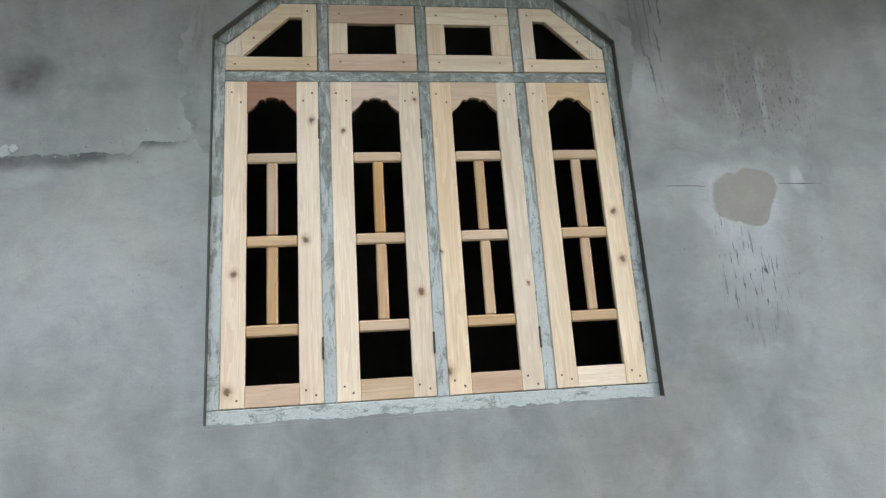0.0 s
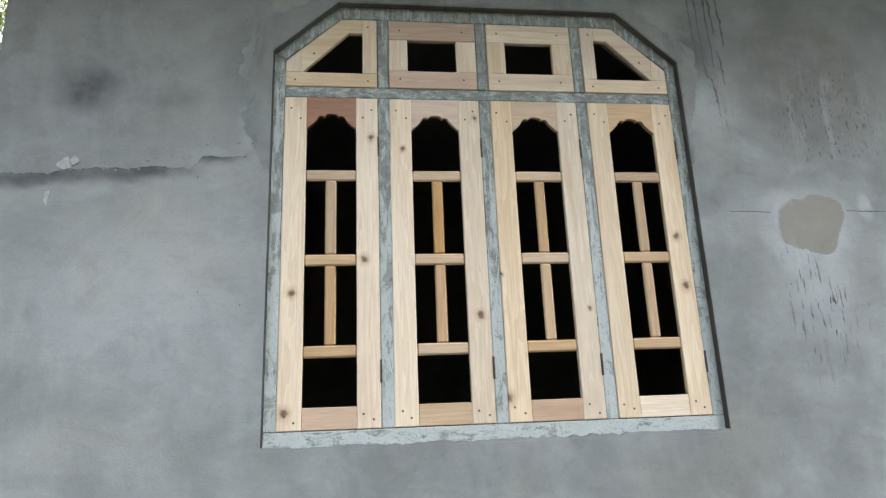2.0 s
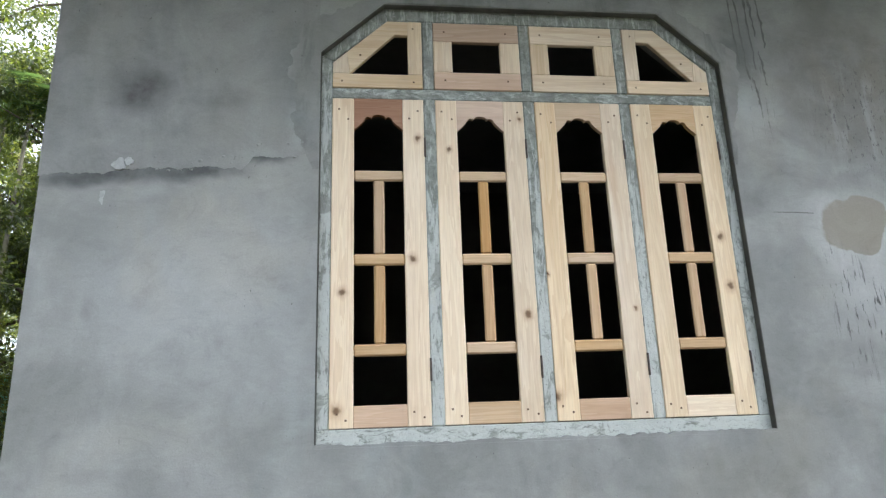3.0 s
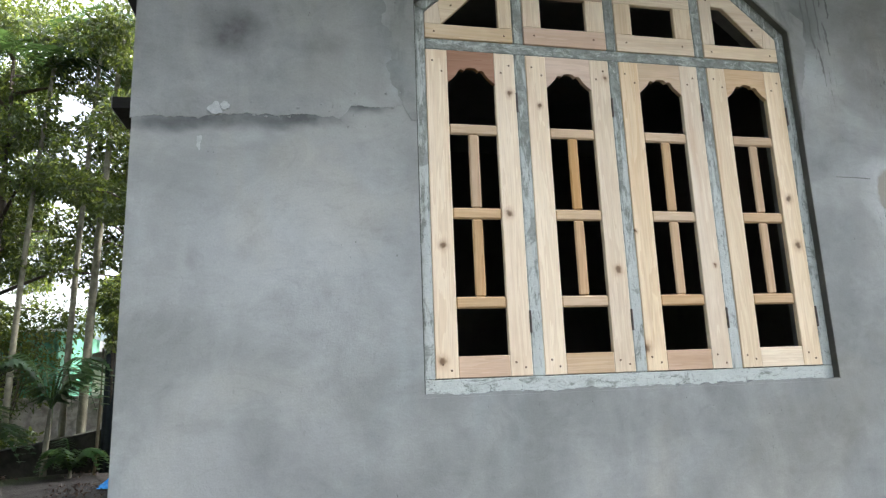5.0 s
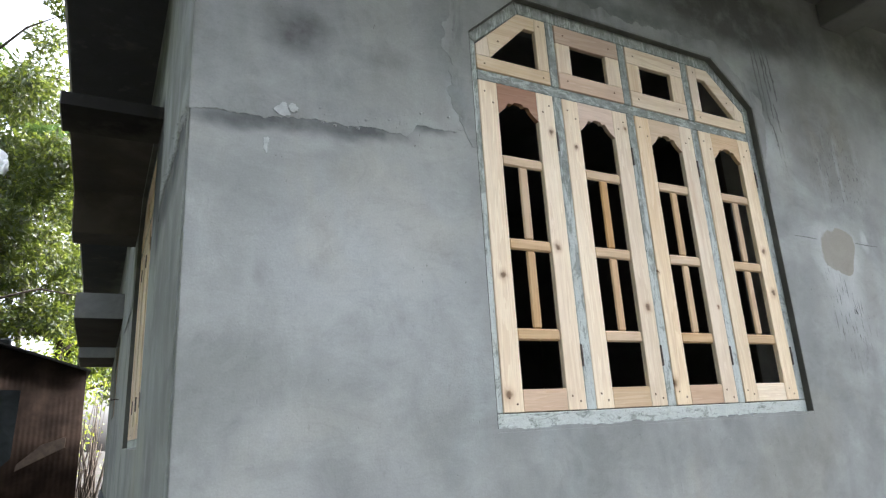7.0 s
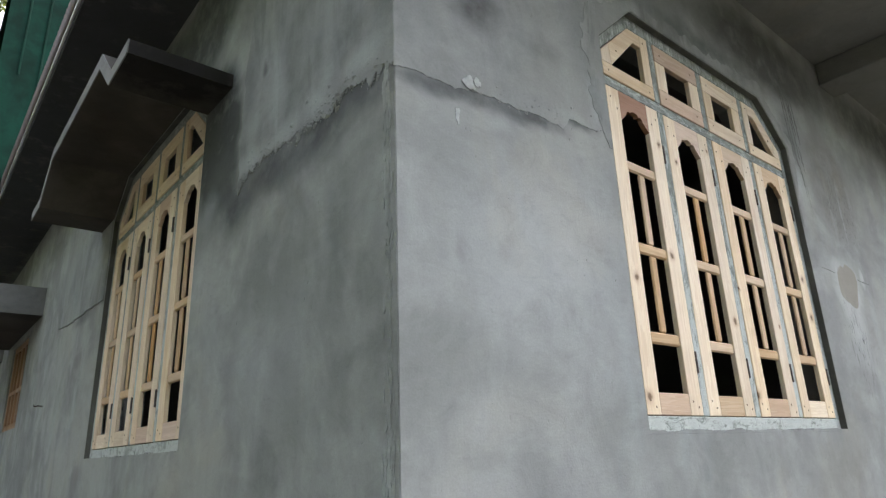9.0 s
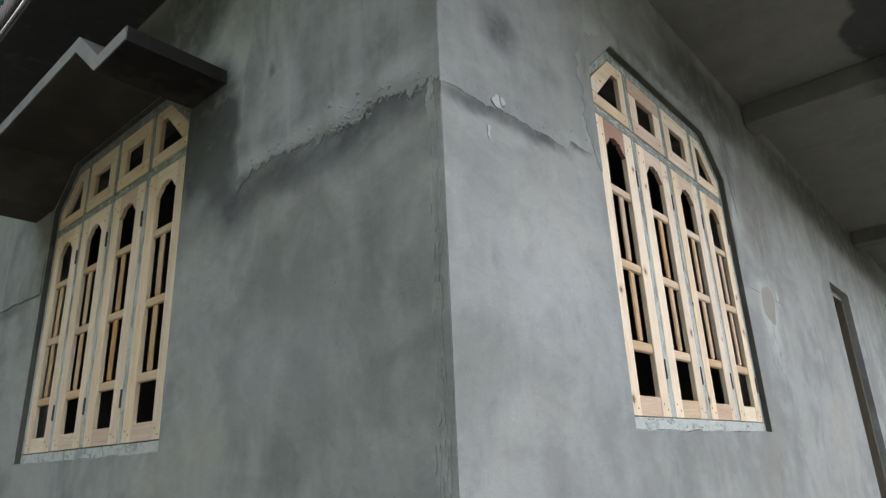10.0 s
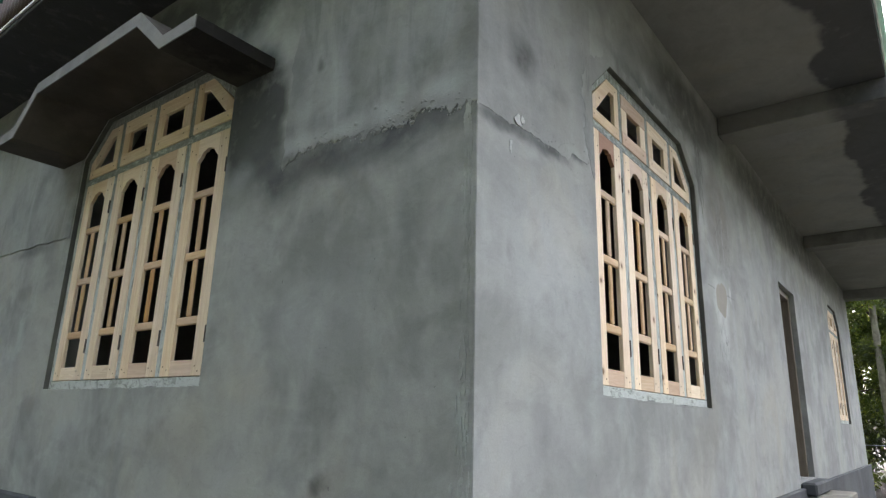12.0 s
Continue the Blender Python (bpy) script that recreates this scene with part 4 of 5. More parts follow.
# doorway
door = thing("door_1", pose((DOOR[0] + DOOR[1]) / 2, 0, FLOOR), "empty doorway with a weathered grey-brown timber frame", "doorway", kind="structure")
dw, dh = (DOOR[1] - DOOR[0]) / 2, DOOR[3] - FLOOR
for n, r in (("jamb", rect(-dw + 0.001, -dw + 0.07, 0, dh - 0.07)), ("jamb", rect(dw - 0.07, dw - 0.001, 0, dh - 0.07)), ("door_head", rect(-dw + 0.001, dw - 0.001, dh - 0.07, dh - 0.001))):
    part(n, poly_mesh(None, [r], 0.06, 0.17, 0.004), M_OLDWOOD, door)

# ---- canopies on the side wall ----
cy = [1.265, 0.94, 0.65]
under = [(-cy[0], 3.14), (-cy[1], 3.14), (-cy[2], 3.385), (cy[2], 3.385), (cy[1], 3.14), (cy[0], 3.14)]
over = [(x, z + 0.07) for x, z in under]
over[1], over[2], over[3], over[4] = (-cy[1] - 0.02, 3.21), (-cy[2] - 0.02, 3.465), (cy[2] + 0.02, 3.465), (cy[1] + 0.02, 3.21)
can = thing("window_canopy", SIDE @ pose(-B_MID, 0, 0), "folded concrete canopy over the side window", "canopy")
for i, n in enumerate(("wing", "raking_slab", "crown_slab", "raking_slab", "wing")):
    slab = part(n, poly_mesh(None, [[under[i], under[i + 1], over[i + 1], over[i]]], -0.47, -0.001), M_CANOPY_SHADED, can)
    part("edge_render", poly_mesh(None, [[under[i], under[i + 1], over[i + 1], over[i]]], -0.476, -0.4702), M_LIT_EDGE, slab, "plastered front edge, kept paler than the shaded slab")
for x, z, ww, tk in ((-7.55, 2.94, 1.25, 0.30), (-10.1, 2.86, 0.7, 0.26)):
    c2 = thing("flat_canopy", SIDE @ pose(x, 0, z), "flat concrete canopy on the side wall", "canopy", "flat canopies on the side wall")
    cs_ = part("canopy_slab", box_mesh(-ww, ww, -0.5, -0.001, 0, tk, 0.006), M_CANOPY_SHADED, c2)
    part("edge_render", box_mesh(-ww, ww, -0.506, -0.501, 0.002, tk - 0.002, 0.001), M_LIT_EDGE, cs_, "plastered front edge, kept paler than the shaded slab")
    part("edge_render", box_mesh(ww + 0.001, ww + 0.006, -0.506, -0.001, 0.002, tk - 0.002, 0.001), M_LIT_EDGE, cs_, "plastered end, kept paler than the shaded slab")


# ---- outdoors ----
def ground():
    bm = bmesh.new()
    xs = sorted(set(np.concatenate([np.linspace(-16, 24, 81), np.array([-400, -200, -100, -50, -25, 35, 60, 120, 250, 400])]).tolist()))
    ys = sorted(set(np.concatenate([np.linspace(-8, 26, 69), np.array([-400, -200, -80, -30, -14, 35, 60, 120, 250, 400])]).tolist()))
    grid = [[bm.verts.new((x, y, 0.05 * noise.noise((x * 0.7, y * 0.7, 0)) + 0.02 * noise.noise((x * 2.3, y * 2.3, 5)))) for x in xs] for y in ys]
    for j in range(len(ys) - 1):
        for i in range(len(xs) - 1):
            f = bm.faces.new((grid[j][i], grid[j][i + 1], grid[j + 1][i + 1], grid[j + 1][i]))
            f.smooth = True
    return bm


tagged(part("ground", ground(), M_EARTH), "bare grey-brown earth yard with leaf litter", "ground", kind="structure")


def leaves_mesh(name, centres, radii, count, size, mat, seed, aspect=0.42, droop=0.35, flat=0.0):
    """Many small folded leaves in clumps round the centres."""
    r = np.random.RandomState(seed)
    centres, radii = np.array(centres, float), np.array(radii, float)
    pick = r.choice(len(centres), count, p=radii ** 2 / (radii ** 2).sum())
    d = r.normal(size=(count, 3))
    d /= np.linalg.norm(d, axis=1)[:, None]
    rad = radii[pick] * (0.35 + 0.65 * r.rand(count) ** 0.6)
    p = centres[pick] + d * rad[:, None] * np.array([1, 1, 0.75 if not flat else flat])
    axis = d * 0.6 + r.normal(size=(count, 3)) * 0.7
    axis[:, 2] -= droop
    axis /= np.linalg.norm(axis, axis=1)[:, None]
    side = np.cross(axis, r.normal(size=(count, 3)))
    side /= np.linalg.norm(side, axis=1)[:, None]
    up = np.cross(side, axis)
    ln = size * (0.6 + 0.8 * r.rand(count))[:, None]
    wd_ = ln * aspect * 0.5
    v = np.empty((count, 4, 3))
    v[:, 0] = p
    v[:, 1] = p + axis * ln * 0.45 + side * wd_ + up * ln * 0.10
    v[:, 2] = p + axis * ln * 0.45 - side * wd_ + up * ln * 0.10
    v[:, 3] = p + axis * ln - up * ln * 0.06
    base = (np.arange(count) * 4)[:, None]
    tri = np.concatenate([base + np.array([0, 1, 3]), base + np.array([0, 3, 2])], axis=1).reshape(-1, 3)
    return tri_mesh(name, v.reshape(-1, 3), tri, mat)


def tri_mesh(name, v, tri, mat):
    me = bpy.data.meshes.new(name)
    me.vertices.add(len(v))
    me.vertices.foreach_set("co", np.ascontiguousarray(v, dtype=np.float32).ravel())
    me.loops.add(len(tri) * 3)
    me.loops.foreach_set("vertex_index", np.ascontiguousarray(tri, dtype=np.int32).ravel())
    me.polygons.add(len(tri))
    me.polygons.foreach_set("loop_start", np.arange(0, len(tri) * 3, 3, dtype=np.int32))
    me.polygons.foreach_set("loop_total", np.full(len(tri), 3, dtype=np.int32))
    me.update(calc_edges=True)
    me.materials.append(mat)
    return me


def tree(x, y, height, spread, leaves, seed, trunk_r=0.14, low=0.35, mat=None, size=0.20, lean=(0, 0), label="tall leafy broadleaf tree with grey-brown trunk"):
    r = random.Random(seed)
    mat = mat or M_LEAF
    t = thing("tree", pose(x, y, 0), label, "tree", "trees round the house")
    bm = bmesh.new()
    top = Vector((lean[0], lean[1], height * 0.9))
    pts = [top * k + Vector((r.uniform(-1, 1), r.uniform(-1, 1), 0)) * 0.05 * height / 8 * (k > 0) for k in (0, 0.15, 0.3, 0.45, 0.6, 0.8, 1.0)]
    pts[0].z = -0.15
    tube(bm, pts, [trunk_r * 1.35, trunk_r, trunk_r * 0.88, trunk_r * 0.75, trunk_r * 0.58, trunk_r * 0.35, trunk_r * 0.12], 9)
    centres, radii = [], []
    n = max(7, int(height * 1.5))
    for i in range(n):
        k = low + (1 - low) * (i + 0.5) / n
        a = i * 2.4 + r.uniform(-0.5, 0.5)
        start = pts[min(6, int(k * 6))].lerp(pts[min(6, int(k * 6) + 1)], k * 6 % 1)
        reach = spread * (0.55 + 0.6 * r.random()) * (1.15 - 0.75 * max(0, k - 0.45))
        end = start + Vector((math.cos(a) * reach, math.sin(a) * reach, reach * r.uniform(0.05, 0.55)))
        mid = start.lerp(end, 0.5) + Vector((0, 0, 0.12 * reach))
        tube(bm, [start, mid, end], [trunk_r * 0.34, trunk_r * 0.22, trunk_r * 0.06], 5)
        for q in range(5):
            f = 0.35 + 0.17 * q
            c = start.lerp(end, f) + Vector((r.uniform(-1, 1), r.uniform(-1, 1), r.uniform(-0.5, 0.7))) * 0.36 * reach
            centres.append(tuple(c))
            radii.append(0.19 * spread * r.uniform(0.5, 1.3))
    part("trunk", bm, M_BARK, t)
    tagged(part("crown", leaves_mesh("crown", centres, radii, leaves * 2, size * 0.74, mat, seed), mat, t), kind="stuff")
    return t


def frond(v, tri, base, heading, length, rise, drop, leaflets, leaf_len, r, bold=1.0):
    """Adds one feather frond: a rib and paired leaflets."""
    h = np.array([math.cos(heading), math.sin(heading), 0.0])
    s = np.array([-h[1], h[0], 0.0])
    for i in range(leaflets):
        k = (i + 1.5) / (leaflets + 1)
        c = base + h * length * k + np.array([0, 0, rise * math.sin(k * 2.2) - drop * k * k])
        tip_l = leaf_len * math.sin(math.pi * min(1, 0.18 + 0.8 * k)) + 0.06
        for sg in (-1, 1):
            d = s * sg * 0.85 + h * 0.5 + np.array([0, 0, -0.28 + r.uniform(-0.12, 0.12)])
            d = d / np.linalg.norm(d)
            w_ = h * 0.022 * (1 + length * 0.25) * bold
            n = len(v)
            v.extend([c - w_, c + w_, c + d * tip_l * 0.6 + w_ * 0.8, c + d * tip_l])
            tri.extend([(n, n + 1, n + 2), (n, n + 2, n + 3)])
    n = len(v)
    for i in range(7):
        k = i / 6
        c = base + h * length * k + np.array([0, 0, rise * math.sin(k * 2.2) - drop * k * k])
        v.extend([c - s * 0.018 * (1.2 - k), c + s * 0.018 * (1.2 - k)])
    for i in range(6):
        a = n + 2 * i
        tri.extend([(a, a + 1, a + 3), (a, a + 3, a + 2)])


def palm(x, y, height, radius, fronds, length, seed, lean=(0, 0), label="slender areca palm with pale ringed trunk", young=False):
    r = random.Random(seed)
    t = thing("palm", pose(x, y, 0), label, "palm tree", "palms round the house")
    bm = bmesh.new()
    k = max(5, int(height * 3))
    pts, rad = [], []
    for i in range(k + 1):
        f = i / k
        pts.append(Vector((lean[0] * f * f, lean[1] * f * f, -0.1 + (height + 0.1) * f)))
        rad.append(radius * (1.25 - 0.5 * f) * (1.07 if i % 2 else 0.97))
    tube(bm, pts, rad, 8)
    part("trunk", bm, M_PALMBARK, t)
    v, tri = [], []
    base = np.array([lean[0], lean[1], height])
    for i in range(fronds):
        frond(v, tri, base, i * 2.4 + r.uniform(-0.3, 0.3), length * r.uniform(0.8, 1.1), length * r.uniform(0.6, 1.15) if young else length * r.uniform(0.25, 0.6), length * r.uniform(0.35, 0.85), 16 if young else 22, length * 0.36, r, 2.0 if young else 1.0)
    tagged(part("fronds", tri_mesh("fronds", np.array(v), np.array(tri), M_FROND), M_FROND, t), kind="stuff")
    return t


# woods beyond the side yard
tree(-3.6, 15.5, 12.0, 2.8, 16000, 11, 0.15, 0.36, size=0.19, lean=(0.3, 0))
tree(-6.6, 14.0, 12.0, 2.8, 16000, 12, 0.15, 0.36, size=0.19)
tree(-1.2, 18.5, 11.0, 2.8, 14000, 13, 0.18, 0.30, M_LEAF_BRIGHT, size=0.21)
tree(-9.8, 17.5, 13.0, 3.4, 15000, 14, 0.22, 0.30, M_LEAF_BRIGHT, size=0.22)
tree(-13.5, 13.5, 12.0, 3.2, 13000, 16, 0.2, 0.3, size=0.2)
tree(2.6, 23.0, 12.5, 3.6, 12000, 17, 0.2, 0.25, size=0.18)
tree(-2.72, 11.6, 10.5, 2.3, 15000, 18, 0.10, 0.44, size=0.16)
tree(-16.0, 24.0, 12.0, 4.8, 14000, 20, 0.25, 0.15, size=0.22)
tree(-10.8, 16.2, 17.0, 3.4, 16000, 27, 0.2, 0.35, size=0.2)
tree(-5.0, 26.0, 9.0, 3.4, 12000, 15, 0.2, 0.2, size=0.18)
for i, (x, y, h, lx) in enumerate(((-4.4, 12.6, 9.5, 0.2), (-3.5, 13.3, 10.0, -0.3), (-5.6, 12.9, 9.0, 0.3), (-2.6, 14.6, 8.6, 0.2), (-2.0, 16.8, 9.0, -0.2), (-7.4, 13.0, 9.4, 0.2), (-4.0, 16.5, 10.5, 0.0), (-8.9, 14.6, 10.0, 0.2), (-0.7, 17.2, 8.8, 0.1))):
    palm(x, y, h, 0.055, 9, 1.5, 30 + i, (lx, 0.1))
palm(-4.1, 10.95, 1.2, 0.05, 13, 1.25, 50, (0.05, 0), "young areca palm with arching feathered fronds", True)
palm(-4.0, 12.5, 9.0, 0.075, 9, 1.6, 52, (0.25, 0.1))
palm(-5.2, 10.4, 0.5, 0.05, 10, 1.0, 51, (0.05, 0), "young areca palm with arching feathered fronds", True)
palm(-3.55, 10.6, 0.12, 0.04, 8, 0.6, 53, (0.02, 0), "small palm seedling with arching fronds", True)
# woods past the far end of the house
tree(18.5, -0.6, 8.5, 2.4, 18000, 21, 0.15, 0.12, size=0.16)
tree(21.5, 1.8, 10.0, 3.0, 16000, 22, 0.17, 0.12)
tree(23.5, -2.6, 10.0, 3.0, 14000, 23, 0.17, 0.12, M_LEAF_BRIGHT)
tree(17.2, 1.5, 7.5, 2.2, 16000, 24, 0.10, 0.05, M_LEAF_BRIGHT, size=0.14)
tree(16.6, 3.2, 8.0, 2.4, 14000, 25, 0.10, 0.05, size=0.15)
tree(20.0, -1.8, 8.0, 2.6, 14000, 26, 0.12, 0.05, size=0.16)
palm(16.4, -0.25, 8.0, 0.07, 9, 1.5, 60, (0.3, 0))

# unseen trees added round the yard to block low sky light
ring = [o for o in scene.objects if o.name.startswith("tree") and o.parent is None]
for i, (x, y) in enumerate(((-15, 8), (-16, 3.5), (-17, -1), (-15.5, -6), (-12, -11))):
    copy_thing(ring[i % 7], pose(x, y, 0, 0, 0, 47 * i))
# the first four, out of view, dim the side wall; the rest are backdrop
for i, (x, y) in enumerate(((-8.5, 5.5), (-9.5, 2.0), (-9.0, -1.8), (-9.5, -5.5), (-14, 33), (1.5, 32), (26, 3.5), (27.5, -0.5), (25.5, -5), (30, -3), (31, 1.5))):
    copy_thing(ring[(i + 2) % 7], pose(x, y, 0, 0, 0, 61 * i))

# added row behind the camera, low-crowned to cut sky light on the front wall
thick = [o for o in ring if o.location.x > 16]
for i, (x, y) in enumerate(((-13.0, -8.5), (-10.0, -10.0), (-7.2, -11.0), (-4.4, -10.4), (-1.6, -11.2), (1.2, -10.5), (4.0, -11.0), (6.9, -10.4), (9.7, -11.2), (12.6, -10.6), (15.6, -10.8), (18.8, -9.6))):
    copy_thing(thick[i % len(thick)], pose(x, y, 0, 0, 0, 73 * i))


def bush(x, y, rx, h, count, seed, mat, label, low=0.35, clump=0.33, size=0.13):
    t = thing("bush", pose(x, y, 0), label, "bush", "undergrowth")
    r = random.Random(seed)
    bm = bmesh.new()
    cs, rs = [], []
    for i in range(9):
        a = r.uniform(0, 6.28)
        e = Vector((math.cos(a) * rx * r.random(), math.sin(a) * rx * r.random(), h * r.uniform(low, 0.95)))
        tube(bm, [Vector((0, 0, -0.05)), e * 0.5, e], [0.02, 0.014, 0.005], 5)
        cs.append(tuple(e))
        rs.append(h * clump * r.uniform(0.75, 1.2))
    part("stems", bm, M_BARK, t)
    tagged(part("leaves", leaves_mesh("leaves", cs, rs, count, size, mat, seed), mat, t), kind="stuff")


bush(-5.4, 12.2, 0.7, 0.7, 700, 71, M_LEAF, "low dark green bush")
bush(-7.0, 12.6, 0.8, 0.8, 700, 72, M_LEAF_BRIGHT, "low bright green bush")
bush(-3.05, 11.2, 0.40, 3.0, 1400, 78, M_LEAF, "dark leafy creeper clump above the tin sheet", 0.75, 0.07, 0.10)
bush(-8.6, 15.0, 1.5, 4.0, 2600, 80, M_LEAF, "tall dark green undergrowth")
bush(-1.3, 16.6, 0.9, 4.2, 2600, 73, M_LEAF_LIME, "bright young green bush behind the shed")
bush(-3.55, 14.3, 0.75, 4.5, 4200, 74, M_LEAF_LIME, "bright young green bush behind the shed", 0.74, 0.115, 0.12)
bush(-6.8, 15.4, 1.1, 4.4, 3000, 84, M_LEAF, "tall dark green undergrowth", 0.35, 0.22)
bush(-7.6, 13.4, 0.9, 3.6, 2400, 85, M_LEAF, "tall dark green undergrowth", 0.4, 0.22)
bush(16.5, 1.0, 1.0, 1.8, 1500, 75, M_LEAF, "low dark green bush")
bush(18.0, -1.6, 1.2, 2.2, 1500, 76, M_LEAF, "low dark green bush")
bush(15.2, 0.6, 0.7, 1.1, 1000, 77, M_LEAF_BRIGHT, "low bright green bush")

# tin shed
HALF = 1.55
shed = thing("tin_shed", pose(-1.98, 13.0, 0, 0, 0, 3), "dark rusty corrugated tin shed with a low gable roof", "shed")
bm = corrugated(2 * HALF, 2.95, 0.09, 0.003)
bmesh.ops.translate(bm, verts=bm.verts, vec=(-HALF, 0, 0))
for v in bm.verts:
    if v.co.z > 1:
        v.co.z = 3.05 + 0.47 * (1 - abs(v.co.x) / HALF)
part("front_wall", bm, M_SHED, shed)
for s_ in (-HALF, HALF):
    bm = corrugated(3.0, 3.0, 0.09, 0.02)
    bmesh.ops.rotate(bm, verts=bm.verts, cent=(0, 0, 0), matrix=Matrix.Rotation(radians(90), 3, "Z"))
    bmesh.ops.translate(bm, verts=bm.verts, vec=(s_, 0.02, 0))
    part("side_wall", bm, M_SHED, shed)
part("back_wall", box_mesh(-HALF, HALF, 3.0, 3.02, 0, 3.05), M_SHED, shed)
for s_ in (-1, 1):
    part("roof_sheet", poly_mesh(None, [[(0, 3.55), (s_ * 1.62, 3.0), (s_ * 1.62, 3.03), (0, 3.58)]], -0.25, 3.2), M_SHED_ROOF, shed)
part("ridge_bundle", box_mesh(0.0, 0.2, -0.1, 0.2, 3.53, 3.66, 0.03), M_SHED_GREY, shed, "pale bundle on the ridge")
part("tin_patch", poly_mesh(None, [[(-0.70, 1.35), (-0.05, 0.92), (0.42, 1.4), (0.46, 2.66), (-0.70, 2.72)]], -0.035, -0.022), M_SHED_GREY, shed, "dull grey tin sheet nailed on the front")
part("hanging_cloth", poly_mesh(None, [[(-1.15, 1.55), (-0.72, 1.5), (-0.72, 2.62), (-1.2, 2.6)]], -0.045, -0.03), M_SHED_GREY, shed, "dull grey cloth hanging on the front")
part("loose_board", poly_mesh(None, [[(0.5, 1.15), (1.3, 1.55), (1.3, 1.75), (0.9, 1.62), (0.52, 1.28)]], -0.05, -0.024, 0.004), M_TIMBER, shed, "pale slanting board")
tin = thing("tin_sheet", pose(-3.18, 11.0, 0, 0, 0, 8), "weathered grey corrugated tin sheet standing upright", "tin sheet")
part("sheet", corrugated(0.52, 2.25, 0.09, 0.02), M_SHED_GREY, tin)
for x, y, h, r_ in ((-2.42, 11.5, 2.3, 0.022), (-3.24, 10.95, 2.3, 0.03)):
    bm = bmesh.new()
    tube(bm, [Vector((0, 0, -0.1)), Vector((0.03, 0, h * 0.5)), Vector((0.02, 0, h))], [r_, r_, r_ * 0.9], 7)
    tagged(part("pole", bm, M_BAMBOO, at=pose(x, y, 0)), "thin upright bamboo pole", "pole", "poles by the shed")
tagged(part("board", box_mesh(-0.14, 0.14, -0.02, 0.02, -0.03, 0.75, 0.006), M_TIMBER, at=pose(-2.52, 11.3, 0.03, -12, 4, 0)), "short reddish board leaning by the shed", "board")

# boundary wall and neighbour's house
low = thing("boundary_wall", pose(-3.4, 16.2, 0, 0, 0, 4), "low pale plastered boundary wall", "wall")
part("wall", box_mesh(-14, 0, 0, 0.2, -0.2, 1.3, 0.02), M_LOWWALL, low)
part("coping", box_mesh(-14, 0.02, -0.04, 0.24, 1.3, 1.37, 0.015), M_LOWWALL, low)
nb = thing("neighbour_house", pose(-11.2, 18.4, 0, 0, 0, 4), "mint-green tin house with a pale metal roof", "house")
bm = corrugated(9.0, 3.3, 0.12, 0.02)
bmesh.ops.translate(bm, verts=bm.verts, vec=(-4.5, 0, 0))
part("wall", bm, M_MINT, nb)
part("body", box_mesh(-4.5, 4.5, 0.03, 5.0, 0, 3.3), M_MINT, nb)
part("roof", poly_mesh(None, [[(-5, 3.25), (5, 3.25), (5, 3.32), (-5, 3.32)]], -0.6, 0), M_WHITE_ROOF, nb)
bm = bmesh.new()
q = [bm.verts.new(c) for c in ((-5, -0.6, 3.33), (5, -0.6, 3.33), (5, 2.5, 4.7), (-5, 2.5, 4.7), (5, 5.6, 3.33), (-5, 5.6, 3.33))]
bm.faces.new((q[0], q[1], q[2], q[3]))
bm.faces.new((q[3], q[2], q[4], q[5]))
bmesh.ops.solidify(bm, geom=list(bm.faces), thickness=0.04)
part("roof_sheet", bm, M_WHITE_ROOF, nb)
for x in (-2.4, 0.6, 3.0):
    w_ = part("window", box_mesh(-0.5, 0.5, -0.03, 0.0, 0.9, 2.1), M_DARK, nb, at=pose(x, -0.02, 0))
    part("window_frame", poly_mesh("nbf", [rect(-0.56, -0.5, 0.84, 2.16), rect(0.5, 0.56, 0.84, 2.16), rect(-0.5, 0.5, 0.84, 0.9), rect(-0.5, 0.5, 2.1, 2.16)], -0.05, 0.0), M_OLDWOOD, w_)

far = thing("pale_outbuilding", pose(-6.2, 23.0, 0), "small pale plastered outbuilding with a rusty roof", "house")
part("wall", box_mesh(-1.8, 1.8, 0, 3.0, 0, 2.4, 0.02), M_PALEWALL, far)
part("roof", poly_mesh(None, [[(-2.0, 2.4), (2.0, 2.4), (2.0, 2.5), (0, 2.95), (-2.0, 2.5)]], -0.3, 3.3), M_RUST_TIN, far)
part("door", box_mesh(-0.4, 0.4, -0.03, 0.01, 0, 1.9), M_DARK, far)
dark = thing("garden_wall", pose(-2.75, 11.3, 0, 0, 0, 6), "low dark moss-blackened garden wall", "wall")
M_MOSS = plain("black_mossy_cement", (0.026, 0.025, 0.019), 0.95, 5, 0.5, strength=0.9)
bm = bmesh.new()
N = 60
ring_a = []
for i in range(N + 1):
    x = -9.0 + 8.6 * i / N
    h = max(0.22, 0.80 + 0.17 * (x + 0.4)) + 0.03 * noise.noise((x * 1.5, 0, 3))
    ring_a.append([bm.verts.new((x, y, z)) for y, z in ((0, -0.15), (-0.01 + 0.02 * noise.noise((x * 2, 4, 4)), h - 0.02), (0.05, h), (0.17, h), (0.2, h - 0.03), (0.2, -0.15))])
for lo, hi in zip(ring_a, ring_a[1:]):
    for k in range(5):
        bm.faces.new((lo[k], hi[k], hi[k + 1], lo[k + 1]))
for e in (ring_a[0], ring_a[-1]):
    bm.faces.new(e)
bmesh.ops.recalc_face_normals(bm, faces=bm.faces)
part("wall", bm, M_MOSS, dark)

# blue sheet, rag, litter
bm = bmesh.new()
N = 26
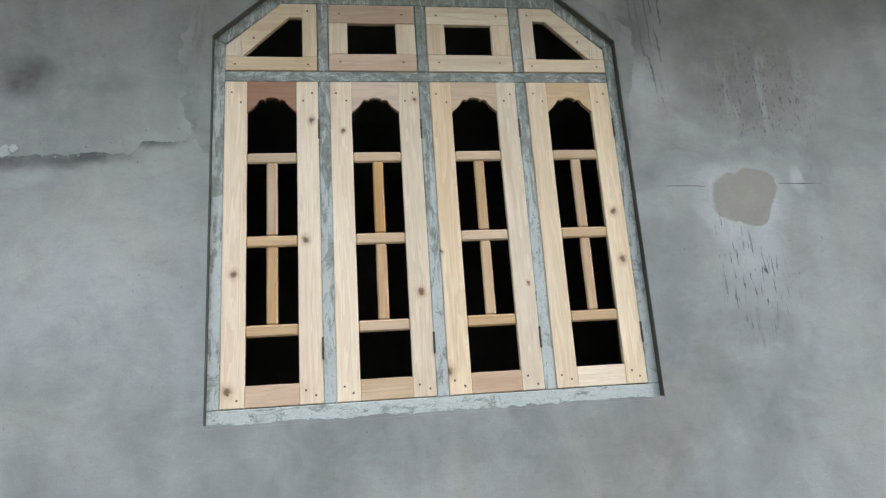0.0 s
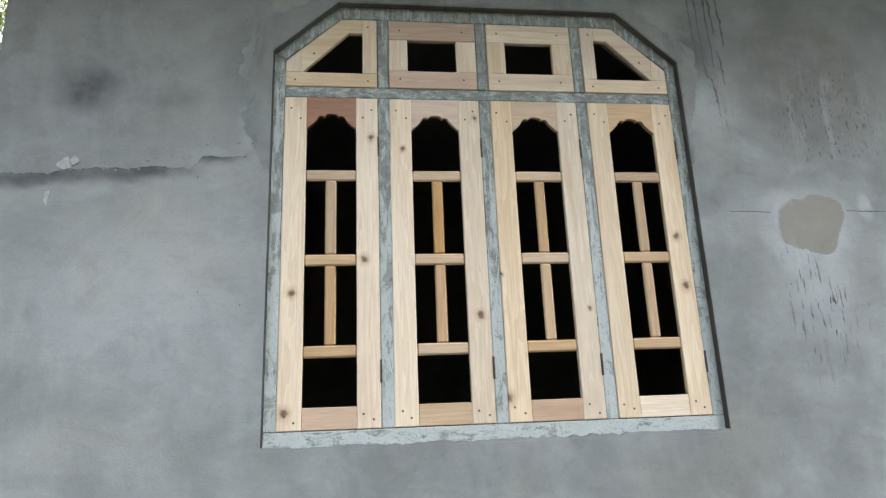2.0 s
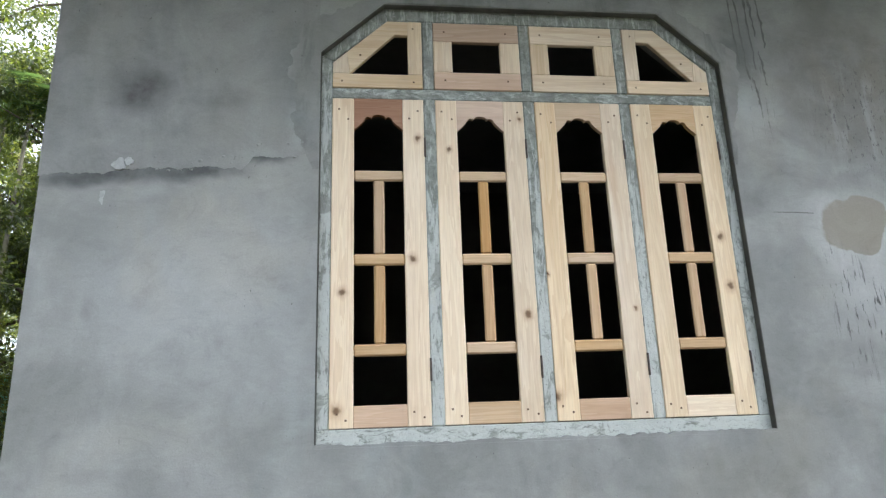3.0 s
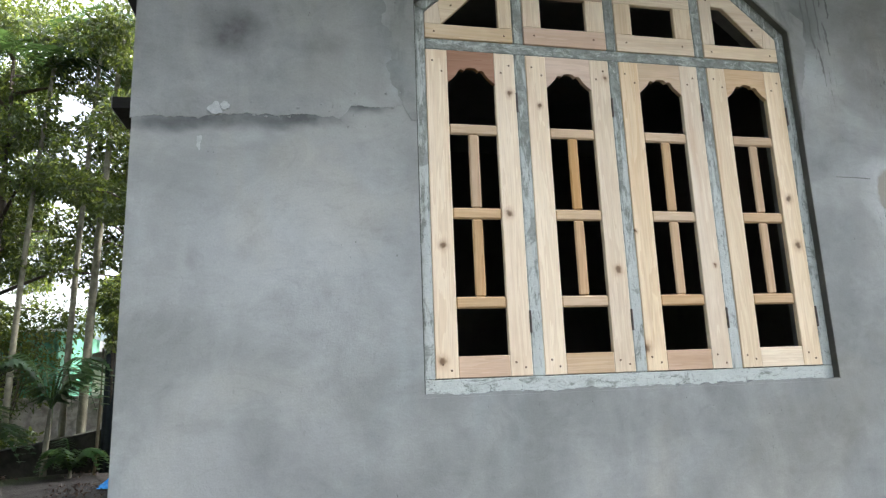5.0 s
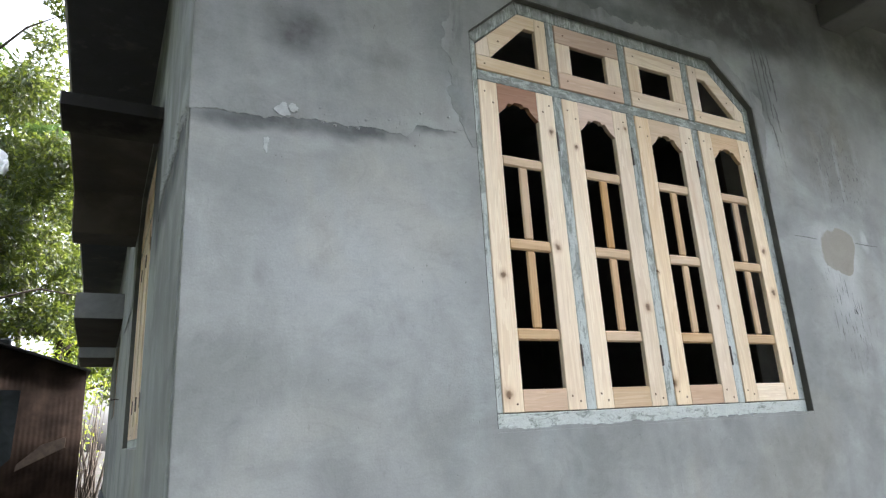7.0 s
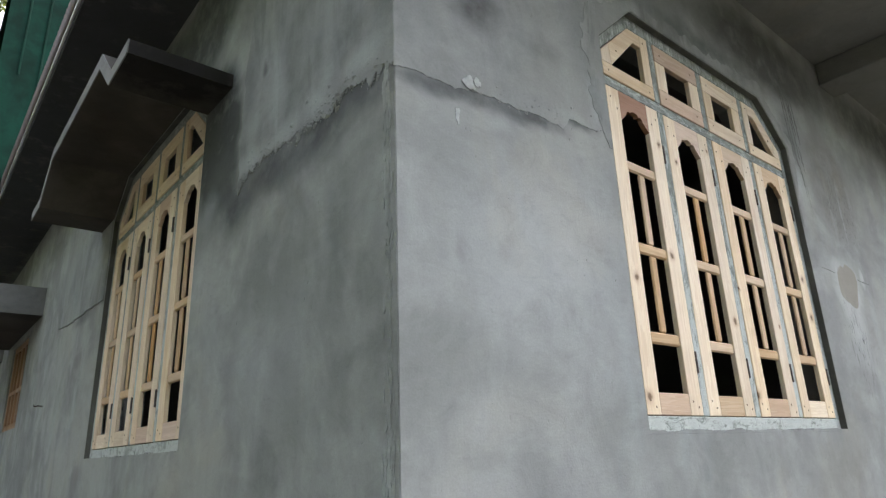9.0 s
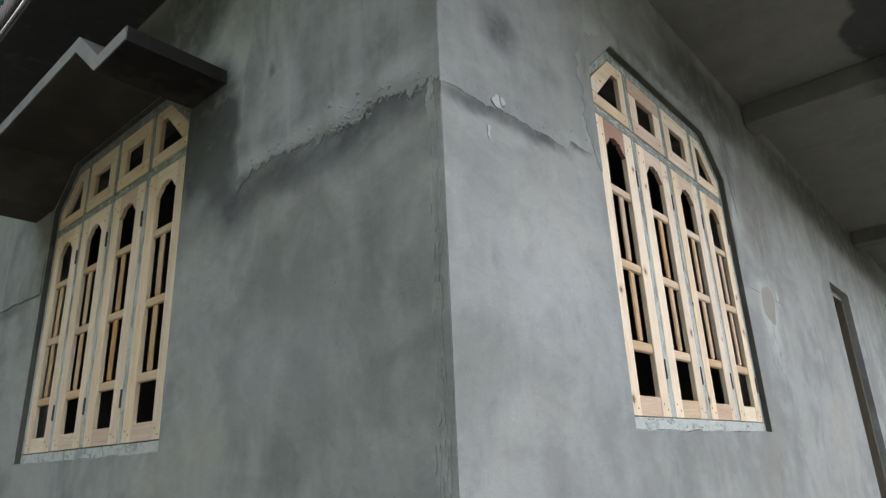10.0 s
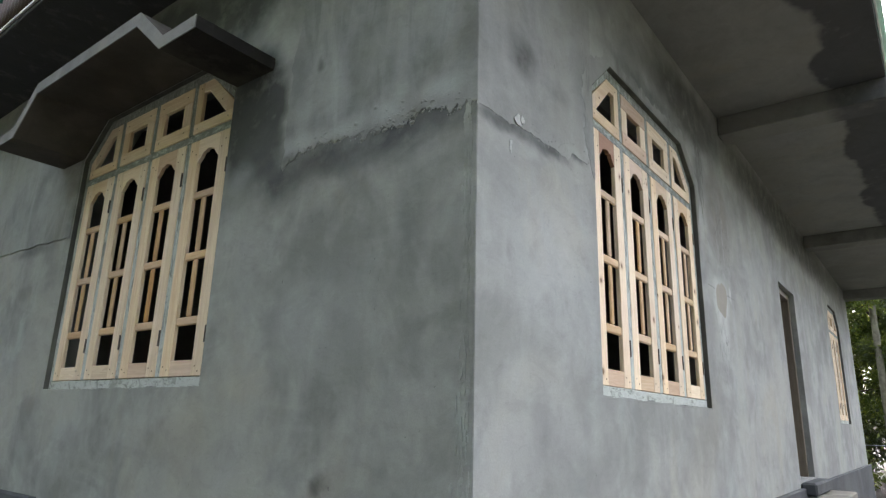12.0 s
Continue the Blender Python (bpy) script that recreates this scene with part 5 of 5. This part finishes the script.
g = [[bm.verts.new(((i / N - 0.5) * 1.1 * (1 + 0.2 * noise.noise((j * 0.3, 0, 2))), (j / N - 0.5) * 0.8 * (1 + 0.25 * noise.noise((i * 0.3, 5, 2))), 0.02 + 0.22 * max(0, 1 - (2 * i / N - 1) ** 2) * max(0, 1 - (2 * j / N - 1) ** 2) * (0.7 + 0.9 * noise.noise((i * 0.33, j * 0.33, 9))) + 0.03 * abs(noise.noise((i * 0.5, j * 0.5, 4))))) for i in range(N + 1)] for j in range(N + 1)]
for j in range(N):
    for i in range(N):
        bm.faces.new((g[j][i], g[j][i + 1], g[j + 1][i + 1], g[j + 1][i]))
tagged(part("plastic_sheet", bm, M_TARP, at=pose(-2.15, 8.85, 0.03) @ Matrix.Diagonal((0.66, 0.72, 0.95, 1))), "crumpled bright blue plastic sheet on the ground", "plastic sheet")
bm = bmesh.new()
bmesh.ops.create_icosphere(bm, subdivisions=3, radius=0.1)
for v in bm.verts:
    v.co *= 1 + 0.6 * noise.noise(v.co * 14)
    v.co.z *= 0.45
tagged(part("plastic_bag", bm, M_RAG, at=pose(-1.75, 8.5, 0.05)), "crumpled white plastic bag on the ground", "plastic bag")
bm = bmesh.new()
bmesh.ops.create_icosphere(bm, subdivisions=3, radius=0.075)
for v in bm.verts:
    v.co *= 1 + 1.1 * noise.noise(v.co * 16) + 0.5 * noise.noise(v.co * 40)
    v.co.x *= 0.75 + 4.0 * (v.co.z + 0.03) * (v.co.z > -0.03)
    v.co.z *= 2.0
tagged(part("hanging_rag", bm, M_RAG, at=pose(-1.75, 9.0, 5.78)), "white plastic rag caught in the tree branches", "rag")
lit = []
rr = random.Random(5)
for i in range(60):
    lit.append((rr.gauss(-1.9, 0.7), rr.gauss(9.4, 0.9), 0.04) if i < 40 else (rr.uniform(-5.0, -0.4), rr.uniform(6.5, 11.0), 0.04))
tagged(part("leaf_litter", leaves_mesh("litter", lit, [0.35] * 60, 1500, 0.06, M_LITTER, 8, 0.5, 0.0, 0.05), M_LITTER), "scattered dry brown leaves on the earth", "leaf litter", kind="stuff")
bm = bmesh.new()
tube(bm, [Vector((0.01, 5.45, 1.96)), Vector((-0.04, 5.45, 1.963)), Vector((-0.065, 5.44, 1.955)), Vector((-0.07, 5.435, 1.975))], [0.007, 0.007, 0.006, 0.004], 6)
tagged(part("iron_hook", bm, M_IRON), "bent dark iron hook in the side wall", "hook")
bm = bmesh.new()
tube(bm, [Vector((15.5, 3.0, 1.12)), Vector((15.5, 1.0, 1.09)), Vector((15.5, -1.0, 1.09)), Vector((15.5, -4.0, 1.2))], [0.009] * 4, 6)
tagged(part("wire", bm, M_CABLE), "thin pale wire strung past the house end", "wire")

pile = thing("brush_pile", pose(-0.30, 13.9, 0), "pile of dark cut branches leaning behind the shed", "brush pile")
rr = random.Random(21)
for i in range(56):
    bm = bmesh.new()
    foot = Vector((rr.uniform(-0.55, 0.28), rr.uniform(-0.4, 0.5), -0.05))
    tip = foot + Vector((rr.uniform(-0.5, 0.45), rr.uniform(-0.2, 0.5), rr.uniform(1.4, 2.9)))
    mid = foot.lerp(tip, 0.5) + Vector((rr.uniform(-0.1, 0.1), 0, rr.uniform(-0.05, 0.05)))
    q = rr.uniform(0.010, 0.03)
    tube(bm, [foot, mid, tip], [q, q * 0.85, q * 0.4], 5)
    part("branch", bm, M_BARK, pile)
